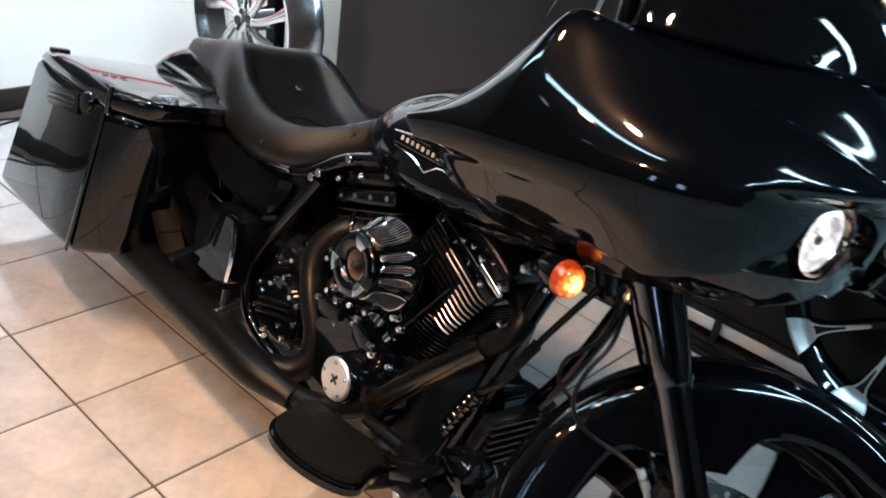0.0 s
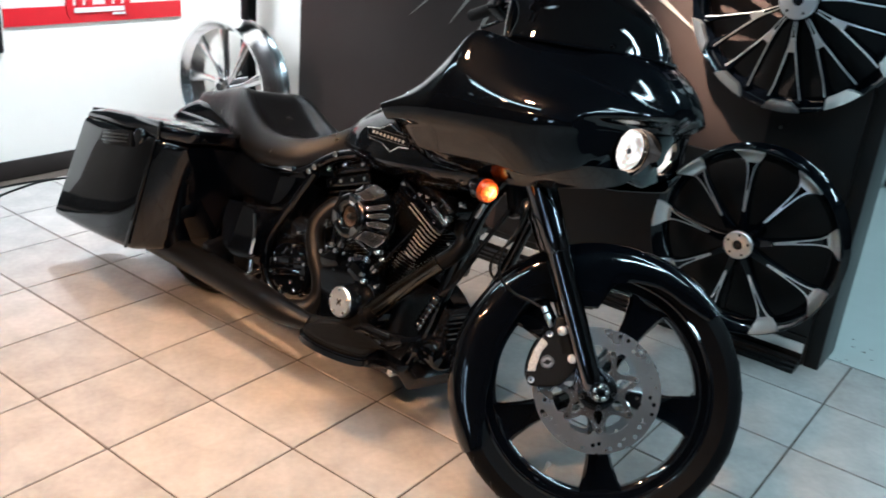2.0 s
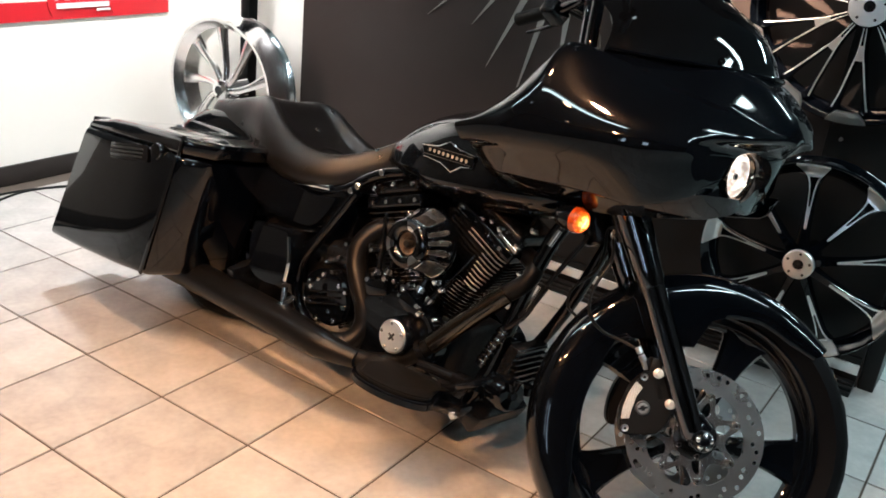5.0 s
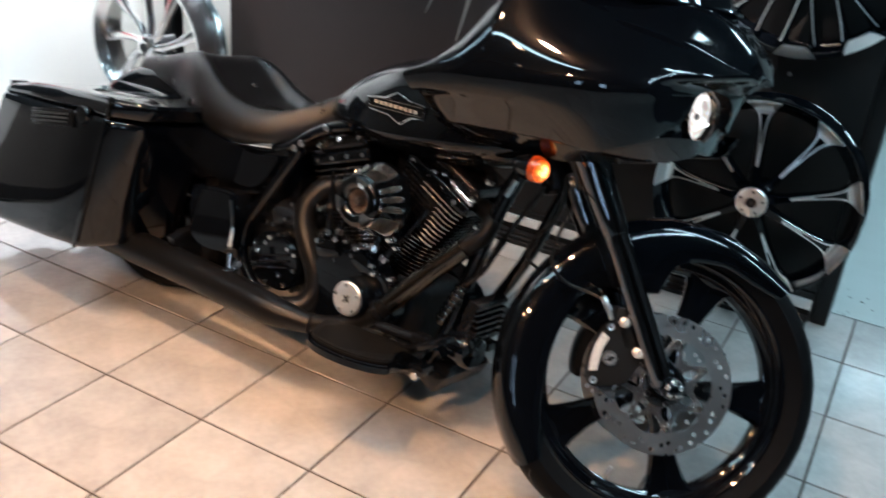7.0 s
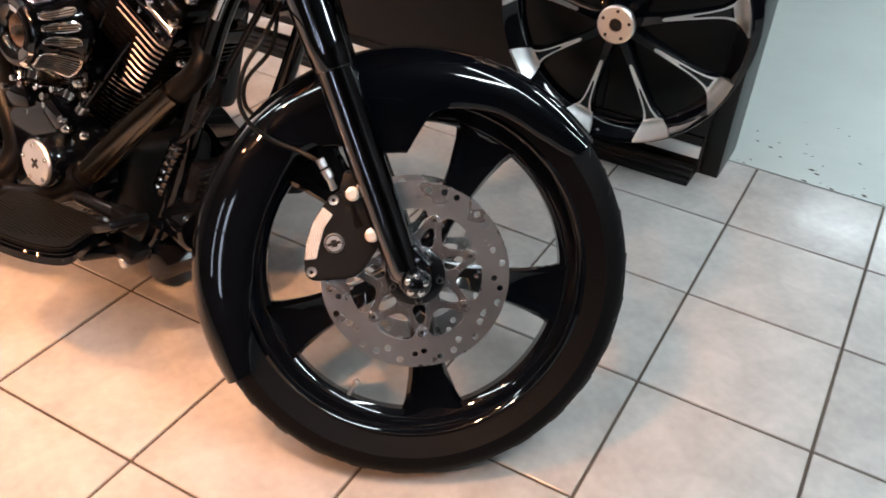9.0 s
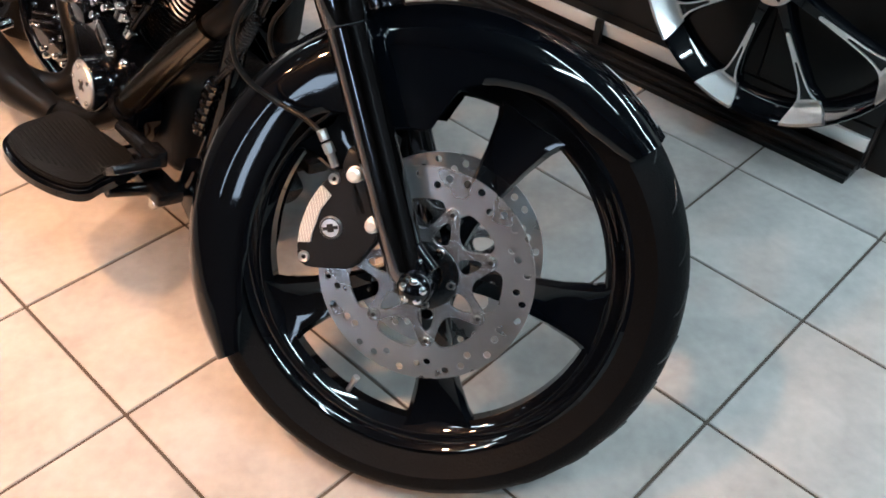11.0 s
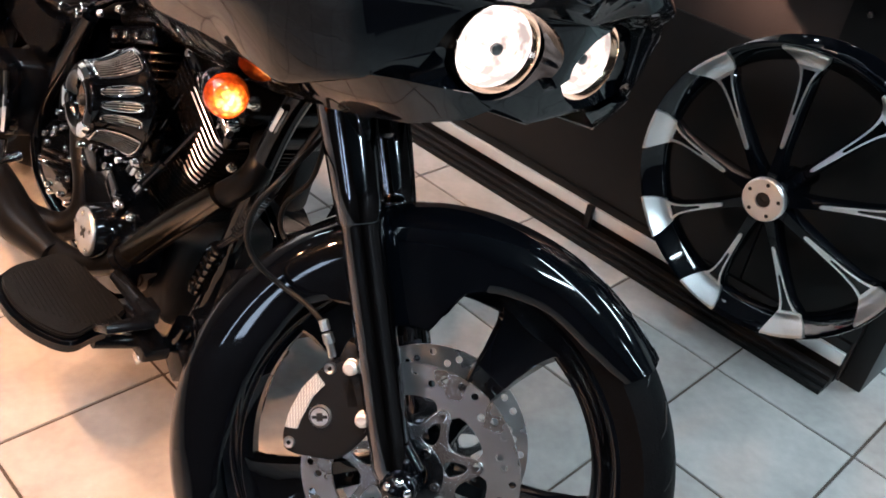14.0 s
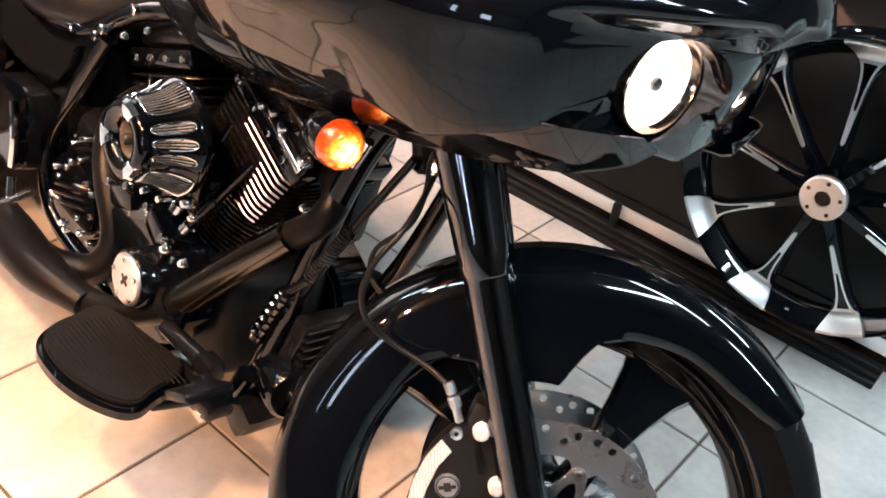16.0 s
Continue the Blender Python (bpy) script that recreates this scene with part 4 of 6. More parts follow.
# tank
def tank_ring(x, w, zb, zm, zt, n=3):
    right = [(0, zb), (w * 0.6, zb), (w * 0.93, zb + 0.03), (w, zm), (w * 0.86, zm + (zt - zm) * 0.55), (w * 0.5, zt - (zt - zm) * 0.12), (0, zt)]
    curve = catmull([Vector((x, -y, z)) for y, z in right], n)
    return curve + [Vector((p.x, -p.y, p.z)) for p in curve[-2:0:-1]]


TANK = [(-1.02, 0.03, 0.66, 0.69, 0.715), (-0.97, 0.075, 0.655, 0.69, 0.755), (-0.88, 0.12, 0.65, 0.70, 0.828), (-0.76, 0.150, 0.65, 0.71, 0.880), (-0.62, 0.160, 0.66, 0.73, 0.900), (-0.48, 0.145, 0.68, 0.75, 0.885), (-0.40, 0.09, 0.71, 0.76, 0.84), (-0.37, 0.03, 0.74, 0.77, 0.80)]
tk_a = catmull([Vector(s[:3]) for s in TANK], 4)
tk_b = catmull([Vector((s[3], s[4], 0)) for s in TANK], 4)
tank = part("fuel_tank", loft([tank_ring(a.x, a.y, a.z, b.x, b.y) for a, b in zip(tk_a, tk_b)]), GLOSS, bike, "gloss black teardrop fuel tank", smooth=60)

# saddlebags
def bag_ring(x, y_in, y_out, zb, zt, r=0.03):
    pts = []
    for cy, cz, a0 in ((y_out + r, zb + r, 180), (y_in - r, zb + r, 270), (y_in - r, zt - r, 0), (y_out + r, zt - r, 90)):
        for k in range(5):
            a = radians(a0 + 22.5 * k)
            pts.append(Vector((x, cy + r * math.cos(a), cz + r * math.sin(a))))
    return pts


def saddlebag(s):
    def made(st):
        rings = []
        for x0, x1, yi, yo0, yo1, zb, zt, r in st:     # x, outer y at the bottom and at the top
            ring = bag_ring(0, yi, min(yo0, yo1), zb, zt, r)
            out = []
            for p in ring:
                f = (p.z - zb) / (zt - zb)
                y = p.y if p.y > (yi + yo0) / 2 else p.y - min(yo0, yo1) + yo0 + (yo1 - yo0) * f
                out.append(Vector((x0 + (x1 - x0) * f, y, p.z)))
            rings.append(out)
        b = loft(rings)
        return mirror_y(b) if s > 0 else b

    bag = part("saddlebag", made([(-2.065, -1.985, -0.14, -0.365, -0.335, 0.135, 0.50, 0.012), (-2.055, -1.975, -0.13, -0.380, -0.352, 0.125, 0.515, 0.028), (-1.86, -1.80, -0.125, -0.395, -0.390, 0.142, 0.535, 0.03),
                (-1.65, -1.58, -0.125, -0.405, -0.412, 0.165, 0.555, 0.03), (-1.50, -1.42, -0.125, -0.408, -0.420, 0.185, 0.568, 0.03), (-1.488, -1.408, -0.125, -0.402, -0.414, 0.188, 0.567, 0.028), (-1.436, -1.356, -0.128, -0.350, -0.362, 0.206, 0.562, 0.024), (-1.428, -1.348, -0.135, -0.335, -0.347, 0.216, 0.555, 0.010)]), GLOSS, bike, "gloss black stretched hard saddlebag")
    part("lid", made([(-1.982, -1.965, -0.135, -0.336, -0.330, 0.500, 0.522, 0.008), (-1.97, -1.95, -0.125, -0.354, -0.345, 0.510, 0.540, 0.012), (-1.80, -1.79, -0.12, -0.392, -0.382, 0.532, 0.575, 0.018),
                (-1.58, -1.57, -0.12, -0.414, -0.402, 0.552, 0.602, 0.02), (-1.405, -1.385, -0.12, -0.422, -0.408, 0.566, 0.618, 0.02), (-1.340, -1.322, -0.125, -0.362, -0.350, 0.570, 0.616, 0.018), (-1.332, -1.318, -0.13, -0.350, -0.340, 0.574, 0.606, 0.01)]), GLOSS, bag, "gloss black bag lid")
    part("latch_plate", box((0.20, 0.006, 0.048), (-1.635, s * 0.4135, 0.513), 0.002, (0, -11, s * 3)), SATIN, bag)
    for k in range(3):
        part("trim_bar", box((0.17, 0.005, 0.0045), (-1.645, s * 0.4175, 0.500 + 0.011 * k), 0.001, (0, -11, s * 3)), DARKSILVER, bag)
    part("latch", lathe([(0, -0.012), (0.022, -0.010), (0.026, 0.0), (0.026, 0.006), (0, 0.006)], 24, (-1.50, s * 0.414, 0.55), (-1.50, s * 0.414 - s, 0.55)), GLOSS, bag)
    part("edge_strip", box((0.012, 0.006, 0.37), (-1.452, s * 0.414, 0.375), 0.002, (0, 12, 0)), GLOSS, bag)
    part("latch_bracket", box((0.012, 0.008, 0.062), (-1.398, s * 0.416, 0.592), 0.003, (0, 6, 0)), BLACKCHROME, bag)
    part("hinge", box((0.02, 0.05, 0.02), (-1.985, s * 0.30, 0.53), 0.004), SATIN, bag)


for s in (-1, 1):
    saddlebag(s)

# rear fender and wheel
REAR = Matrix.Translation((-1.615, 0, 0.318))
rw = part("rear_wheel", lathe(rim_profile(0.215, 0.06), 64, Y0, Y1, close=True), GLOSS, bike, "gloss black rear wheel", m=REAR)
part("tyre", lathe(tyre_profile(0.322, 0.21, 0.09, 0.06), 72, Y0, Y1), RUBBER, rw, "wide black rear tyre", m=REAR)
for k in range(5):
    a = radians(72 * k)
    part("spoke", rod((0, 0, 0), (0.19 * math.cos(a), 0, 0.19 * math.sin(a)), 0.02, 0.03, 10), GLOSS, rw, m=REAR)
part("rear_fender", arc_skin(0.36, 0.115, 20, 215, 40, lambda f: 0.13), GLOSS, bike, "gloss black rear fender", m=REAR)

# ---- engine and running gear ----
engine = part("engine", join(box((0.36, 0.20, 0.20), (-0.76, 0.01, 0.25), 0.04, seg=4), rod((-0.80, -0.13, 0.26), (-0.80, 0.14, 0.26), 0.125, seg=40)), WRINKLE, bike, "black air-cooled V-twin engine with chrome details")
part("gear_cover", side_plate([(p.x, p.y) for p in catmull([(-0.90, 0.26, 0), (-0.87, 0.34, 0), (-0.80, 0.385, 0), (-0.70, 0.385, 0), (-0.63, 0.34, 0), (-0.61, 0.27, 0), (-0.65, 0.20, 0), (-0.74, 0.17, 0), (-0.84, 0.19, 0)], 4, loop=True)], -0.10, -0.155, 0.006), GLOSS, engine, "gloss black gear cover")
part("timer_housing", lathe([(0, 0), (0.046, 0), (0.049, 0.004), (0.050, 0.05), (0, 0.05)], 36, (-0.717, -0.198, 0.292), (-0.717, 0.802, 0.292)), GLOSS, engine)
timer = part("timer_cover", lathe([(0, -0.003), (0.040, -0.003), (0.0435, 0.0), (0.0435, 0.004), (0, 0.004)], 36, (-0.717, -0.200, 0.292), (-0.717, 0.8, 0.292)), ALU, engine, "round bare aluminium timer cover with a dark mark")
for k in range(5):
    a = 2 * math.pi * k / 5 + 0.5
    q = (-0.717 + 0.034 * math.cos(a), -0.2035, 0.292 + 0.034 * math.sin(a))
    part("cover_screw", rod(q, (q[0], q[1] - 0.003, q[2]), 0.0045, seg=10), BOLT, engine)
part("cover_mark", join(box((0.022, 0.0015, 0.005), (-0.717, -0.2036, 0.292), 0, (0, 35, 0)), box((0.006, 0.0015, 0.024), (-0.717, -0.2036, 0.292), 0, (0, 35, 0))), INK_BLACK, engine)


def finned(base, d, s0, s1, n, r, r_in):
    """A barrel with n fins; the fins' outer edges take the second material."""
    prof = [(0, s0), (r_in, s0)]
    step = (s1 - s0) / n
    for k in range(n):
        z = s0 + step * (k + 0.25)
        prof += [(r_in, z), (r - 0.002, z + step * 0.10), (r, z + step * 0.16), (r, z + step * 0.36), (r - 0.002, z + step * 0.42), (r_in, z + step * 0.52)]
    prof += [(r_in, s1), (0, s1)]
    bm = lathe(prof, 40)
    for f in bm.faces:
        c = f.calc_center_median()
        if math.hypot(c.x, c.y) > r - 0.0035:
            f.material_index = 1
    bm.transform(Matrix.Diagonal((1, 1.06, 1, 1)))
    bm.transform(frame_of(base, base + d)[0])
    return bm


BASE = Vector((-0.78, 0.0, 0.25))
for lean, fore in ((25, 1), (-20, -1)):
    a = radians(lean)
    d = Vector((math.sin(a), 0, math.cos(a)))
    across = Vector((math.cos(a), 0, -math.sin(a)))
    rise = 0.038 if fore > 0 else 0.0            # the front head stands taller over its barrel
    part("cylinder", finned(BASE, d, 0.115, 0.265, 14, 0.088, 0.070), [SATIN, FINEDGE], engine, "finned black cylinder with bright-cut fin edges", smooth=30)
    part("cylinder_head", join(rod(tuple(BASE + d * 0.265), tuple(BASE + d * (0.345 + rise)), 0.080, seg=32), box((0.15, 0.15, 0.055 + rise), tuple(BASE + d * (0.31 + rise / 2)), 0.012, (0, lean, 0))), SATIN, engine, smooth=30)
    fins = 10 if fore > 0 else 6
    turn = Matrix((( across.x, 0, d.x, 0), (0, 1, 0, 0), (across.z, 0, d.z, 0), (0, 0, 0, 1)))
    for k in range(fins):
        f = k / (fins - 1)
        reach = 0.100 + (0.018 if fore > 0 else 0.0) * f      # each fin reaches further than the one below
        line = []
        for cx, cy, a0, rad in ((-0.095, -0.0925, 180, 0.02), (reach, -0.0925, 270, 0.034), (reach, 0.0925, 0, 0.034), (-0.095, 0.0925, 90, 0.02)):
            o = Vector((cx - math.copysign(rad, cx), cy - math.copysign(rad, cy)))
            line += [(o.x + rad * math.cos(radians(a0 + 22.5 * q)), o.y + rad * math.sin(radians(a0 + 22.5 * q))) for q in range(5)]
        at = Matrix.Translation(BASE + d * (0.256 + (0.075 + rise) * f + (0.009 if fore > 0 else 0.0))) @ turn
        part("head_fin", plate(line, [], 0.0046, 0.0010), SATIN, engine, m=at)
        part("fin_edge", tube([(x, y, 0.0023) for x, y in ([(-0.02 if f > 0.8 else 0.052 - 0.01 * f, -0.0925)] + line[5:8] if fore > 0 else line[:10])], 0.0015, 6, 2), POLISHED if fore > 0 else FINEDGE, engine, "bright machined fin edge", m=at)
    part("rocker_box", box((0.192 + rise * 0.5, 0.185, 0.034), tuple(BASE + d * (0.362 + rise) + across * rise * 0.3), 0.009, (0, lean, 0), 3), GLOSS, engine)
    part("rocker_cover", box((0.165 + rise * 0.5, 0.165, 0.046), tuple(BASE + d * (0.401 + rise) + across * rise * 0.3), 0.02, (0, lean, 0), 4), SATIN, engine)
    for level, y, us in ((0.362, -0.091, (-0.075, -0.025, 0.025, 0.075)), (0.405, -0.081, (-0.06, 0.06))):
        for u in us:
            q = BASE + d * (level + rise) + across * u + Vector((0, y, 0))
            part("rocker_bolt", lathe([(0, -0.005), (0.0055, -0.005), (0.007, -0.003), (0.007, 0.004), (0, 0.004)], 12, tuple(q), tuple(q + Vector((0, 1, 0)))), CHROME, engine)
    block = BASE + d * 0.135 + Vector((0.01 * fore, -0.135, 0.0))
    part("lifter_block", box((0.075, 0.06, 0.045), tuple(block), 0.008, (0, lean, 0)), GLOSS, engine)
    for u in (-0.03, 0.03):
        q = block + across * u + Vector((0, -0.028, 0.02))
        part("lifter_bolt", rod(tuple(q), tuple(q + Vector((0, -0.012, 0.004))), 0.0065, seg=10), CHROME, engine)
    for u in (-0.018, 0.018):
        p0 = block + across * u + d * 0.02
        p1 = BASE + d * 0.335 + across * (u * 2.2 - 0.01 * fore) + Vector((0, -0.085, 0))
        part("pushrod_tube", rod(tuple(p0), tuple(p1), 0.0085, seg=14), GLOSS, engine)
        part("pushrod_collar", rod(tuple(p0.lerp(p1, 0.04)), tuple(p0.lerp(p1, 0.14)), 0.0125, seg=14), CHROME, engine)
        part("pushrod_spring_cap", rod(tuple(p0.lerp(p1, 0.42)), tuple(p0.lerp(p1, 0.5)), 0.0115, seg=14), SATIN, engine)

part("primary_cover", side_plate([(p.x, p.y) for p in catmull([(-1.2, 0.28, 0), (-1.12, 0.40, 0), (-0.9, 0.40, 0), (-0.7, 0.37, 0), (-0.56, 0.28, 0), (-0.62, 0.17, 0), (-0.9, 0.15, 0), (-1.12, 0.17, 0)], 4, loop=True)], 0.12, 0.21, 0.01), GLOSS, engine)
part("left_head_cover", box((0.40, 0.05, 0.22), (-0.74, 0.10, 0.53), 0.02, (0, 4, 0)), SATIN, engine)
part("coil_cover", box((0.12, 0.10, 0.12), (-0.735, 0.05, 0.60), 0.02), SATIN, engine)
part("battery_box", box((0.34, 0.20, 0.34), (-1.20, 0.02, 0.37), 0.03), SATIN, bike, "satin black battery box")
part("throttle_body", box((0.12, 0.10, 0.10), (-0.75, -0.03, 0.49), 0.02), SATIN, engine)

# bright fasteners over the right side of the engine and gearbox
for x, z in ((-0.998, 0.402), (-1.04, 0.375), (-1.009, 0.356), (-1.053, 0.321), (-1.077, 0.291), (-0.947, 0.319), (-0.994, 0.249), (-1.07, 0.25), (-0.893, 0.249), (-1.028, 0.204), (-0.938, 0.225), (-0.815, 0.352), (-0.765, 0.381), (-0.865, 0.402), (-0.89, 0.461), (-0.79, 0.408), (-0.741, 0.418)):
    part("case_screw", lathe([(0, -0.005), (0.005, -0.005), (0.0068, -0.002), (0.0068, 0.03), (0, 0.03)], 12, (x, -0.150, z), (x, 1, z)), CHROME, engine)
for x, y, z, r in ((-0.608, -0.1, 0.637, 0.008), (-0.579, -0.1, 0.638, 0.008), (-0.551, -0.1, 0.627, 0.010), (-0.49, -0.1, 0.605, 0.012), (-0.463, -0.09, 0.652, 0.012), (-0.654, -0.16, 0.458, 0.011), (-0.633, -0.16, 0.444, 0.008), (-0.676, -0.168, 0.366, 0.010), (-0.625, -0.168, 0.37, 0.008), (-0.466, -0.1, 0.544, 0.008), (-0.885, -0.13, 0.641, 0.007), (-0.936, -0.14, 0.614, 0.007)):
    part("acorn_nut", lathe([(0, -0.9 * r), (0.55 * r, -0.75 * r), (0.9 * r, -0.2 * r), (r, 0.1 * r), (r, 0.7 * r), (0, 0.7 * r)], 14, (x, y, z), (x, y + 1, z + 0.1)), CHROME, engine)
part("bright_head_strip", rod((-0.545, -0.103, 0.618), (-0.485, -0.103, 0.59), 0.008, seg=12), CHROME, engine)
part("bright_line", rod((-0.408, -0.07, 0.672), (-0.425, -0.07, 0.628), 0.0075, seg=12), CHROME, bike)

# intake and air cleaner
AC = Vector((-0.706, -0.246, 0.543))
OUT = (0, -1, 0)
AC_Y, AC_R = [0.004, 0.016, 0.035, 0.055, 0.074], [0.0600, 0.0605, 0.0645, 0.0730, 0.0850]      # depth behind the face, radius of the drum
ac = part("air_cleaner", lathe([(0.052, 0.004), (0.0575, 0.003), (0.0595, -0.002), (0.0600, -0.010), (0.0605, -0.016), (0.0645, -0.035), (0.0730, -0.055), (0.0850, -0.074), (0.0890, -0.080), (0.0890, -0.088), (0.080, -0.092), (0, -0.092), (0, -0.060), (0.044, -0.058), (0.048, -0.010)], 64, tuple(AC), tuple(AC + Vector(OUT)), close=True), GLOSS, engine, "black flared air cleaner with bright-edged slots")
part("face_ring", lathe([(0.0270, -0.016), (0.0285, -0.002), (0.0340, 0.0040), (0.0440, 0.0066), (0.0545, 0.0060), (0.0590, 0.0020), (0.0580, 0.0010), (0.0340, -0.004)], 64, tuple(AC), tuple(AC + Vector(OUT)), close=True), BLACKCHROME, ac)
pleat = [(0.0420 if k % 2 else 0.0370) for k in range(72)]
part("filter_element", loft([[AC + Vector((r * q * math.cos(2 * math.pi * k / 72), dd, r * q * math.sin(2 * math.pi * k / 72))) for k, r in enumerate(pleat)] for q, dd in ((1.05, 0.050), (0.98, 0.012), (0.66, 0.008), (0.34, 0.018), (0.30, 0.045))]), FILTER, ac)
part("centre_bolt", lathe([(0, 0.002), (0.0065, 0.002), (0.0095, -0.002), (0.0095, -0.03), (0, -0.03)], 16, tuple(AC), tuple(AC + Vector(OUT))), INK_BLACK, ac)


def on_drum(y, deg, lift):
    a = radians(deg)
    return AC + Vector((math.cos(a), 0, math.sin(a))) * (float(np.interp(y, AC_Y, AC_R)) + lift) + Vector((0, y, 0))


def drum_window(centre, half, y0, y1, square, pleats):
    """A bright-edged window in the drum's flank, with the pleated element behind it."""
    pts = []
    for j in range(24):
        b = 2 * math.pi * j / 24
        c, d = math.cos(b), math.sin(b)
        u, v = (math.copysign(abs(c) ** square, c), math.copysign(abs(d) ** square, d))
        y = (y0 + y1) / 2 + (y1 - y0) / 2 * u
        pts.append(on_drum(y, centre + half * v, 0.0010))
    part("window_edge", tube(pts + [pts[0], pts[1]], 0.0019, 8, 1), CHROME, ac)
    back = bmesh.new()
    mid = back.verts.new(on_drum((y0 + y1) / 2, centre, -0.0006))
    vs = [back.verts.new(p - (p - AC).normalized() * 0.0008) for p in pts]
    for j in range(24):
        back.faces.new((vs[j], vs[(j + 1) % 24], mid))
    part("window_back", back, INK_BLACK, ac)
    lines = []
    for k in range(pleats):
        f = (k + 1) / (pleats + 1) * 2 - 1
        reach = (1 - abs(f) ** (2 / square)) ** (square / 2) * 0.44
        ys = [(y0 + y1) / 2 + (y1 - y0) * q for q in (-reach, 0, reach)]
        lines.append(tube([on_drum(y, centre + half * f, 0.0008) for y in ys], 0.0010, 5, 3))
    part("pleats", join(*lines), SCREEN, ac)


for turn in (0, 120, 240):
    for step in (-19, 0, 19):
        drum_window(turn + step + 17, 6.6, 0.012, 0.070, 0.85, 3)
    drum_window(turn + 77, 21, 0.010, 0.077, 0.42, 9)
    lug = []
    for r, hw, lift in ((0.0350, 11, 0.0052), (0.0450, 15, 0.0082), (0.0560, 18, 0.0076), (0.0606, 19, 0.0010)):
        ring = []
        for deg, drop in ((-hw, 0), (-hw / 3, 0), (hw / 3, 0), (hw, 0), (hw, 0.006), (-hw, 0.006)):
            a = radians(turn + 77 + deg)
            ring.append(AC + Vector((r * math.cos(a), -lift + drop, r * math.sin(a))))
        lug.append(ring)
    part("face_plate", loft(lug), CHROME, ac, "polished flat on the face ring", smooth=30)
part("intake", join(rod((-0.716, -0.14, 0.54), (-0.716, -0.02, 0.54), 0.034, seg=24), box((0.09, 0.06, 0.05), (-0.716, -0.10, 0.47), 0.012)), SATIN, engine)

# exhaust
exh = part("exhaust", tube([(-0.88, -0.05, 0.520), (-0.930, -0.085, 0.505), (-0.958, -0.115, 0.455), (-0.950, -0.128, 0.405), (-0.918, -0.135, 0.355), (-0.880, -0.135, 0.300), (-0.868, -0.140, 0.248), (-0.885, -0.165, 0.205), (-0.94, -0.205, 0.190), (-1.02, -0.235, 0.195)], 0.0290, 20, 6), PIPE, bike, "satin black two-into-one exhaust")
part("front_header", tube([(-0.50, -0.03, 0.575), (-0.455, -0.055, 0.560), (-0.462, -0.070, 0.520), (-0.50, -0.086, 0.474), (-0.560, -0.115, 0.395), (-0.627, -0.144, 0.302), (-0.690, -0.165, 0.240), (-0.77, -0.195, 0.203), (-0.89, -0.228, 0.192)], 0.0225, 20, 6), PIPE, exh)
part("heat_shield", tube([(-0.492, -0.090, 0.484), (-0.560, -0.120, 0.397), (-0.630, -0.150, 0.301)], 0.0262, 20, 6), SHIELD, exh, "dark satin chrome heat shield")
part("clamp", lathe([(0.0245, -0.008), (0.029, -0.008), (0.029, 0.008), (0.0245, 0.008)], 24, (-0.652, -0.152, 0.277), (-0.71, -0.172, 0.222), close=True), SATIN, exh)
part("muffler", tube([(-0.80, -0.215, 0.195), (-0.92, -0.24, 0.196), (-1.05, -0.243, 0.198), (-1.35, -0.25, 0.195), (-1.75, -0.258, 0.185), (-1.9, -0.26, 0.18)], 0.045, 28, 5, radii=[0.024, 0.040, 0.045, 0.046, 0.046, 0.044]), PIPE, exh, "long satin black muffler")
part("muffler_tip", lathe([(0.036, 0), (0.044, 0.0), (0.047, 0.01), (0.047, 0.05), (0.036, 0.05)], 28, (-1.88, -0.26, 0.181), (-2.88, -0.265, 0.17), close=True), GLOSS, exh)
part("muffler_bracket", box((0.03, 0.09, 0.10), (-1.30, -0.20, 0.235), 0.006, (20, 0, 0)), SATIN, exh)

# gearbox, starter and covers behind the engine
gb = part("gearbox", join(box((0.30, 0.22, 0.19), (-1.05, 0.0, 0.30), 0.03, seg=3)), WRINKLE, bike, "black ribbed gearbox")
part("side_cover_lower", side_plate([(p.x, p.y) for p in catmull([(-1.11, 0.30, 0), (-1.06, 0.35, 0), (-0.98, 0.35, 0), (-0.93, 0.30, 0), (-0.94, 0.235, 0), (-1.00, 0.205, 0), (-1.09, 0.225, 0)], 4, loop=True)], -0.10, -0.150, 0.008), GLOSS, gb, "gloss black clutch release cover")
for k in range(7):
    a = 2 * math.pi * k / 7
    q = (-1.02 + 0.078 * math.cos(a), -0.151, 0.278 + 0.064 * math.sin(a))
    part("cover_bolt", lathe([(0, -0.006), (0.005, -0.006), (0.0065, -0.004), (0.0065, 0.003), (0, 0.003)], 12, q, (q[0], q[1] + 1, q[2])), CHROME, gb)
for q in ((-1.07, 0.40), (-1.01, 0.435), (-0.97, 0.40), (-1.10, 0.36), (-0.93, 0.46)):
    part("case_bolt", lathe([(0, -0.007), (0.006, -0.007), (0.008, -0.004), (0.008, 0.02), (0, 0.02)], 12, (q[0], -0.115, q[1]), (q[0], 1, q[1])), CHROME, gb)
for k in range(3):
    part("cover_rib", box((0.12, 0.008, 0.006), (-1.02, -0.153, 0.262 + 0.017 * k), 0.002, (0, -18, 0)), SATIN, gb)
part("starter", rod((-0.93, -0.10, 0.40), (-1.06, -0.10, 0.40), 0.038, seg=24), SATIN, gb)
part("oil_tank", box((0.13, 0.10, 0.16), (-1.205, -0.155, 0.345), 0.02, (0, -8, 0), 3), SATIN, bike, "satin black battery and oil tank cover")
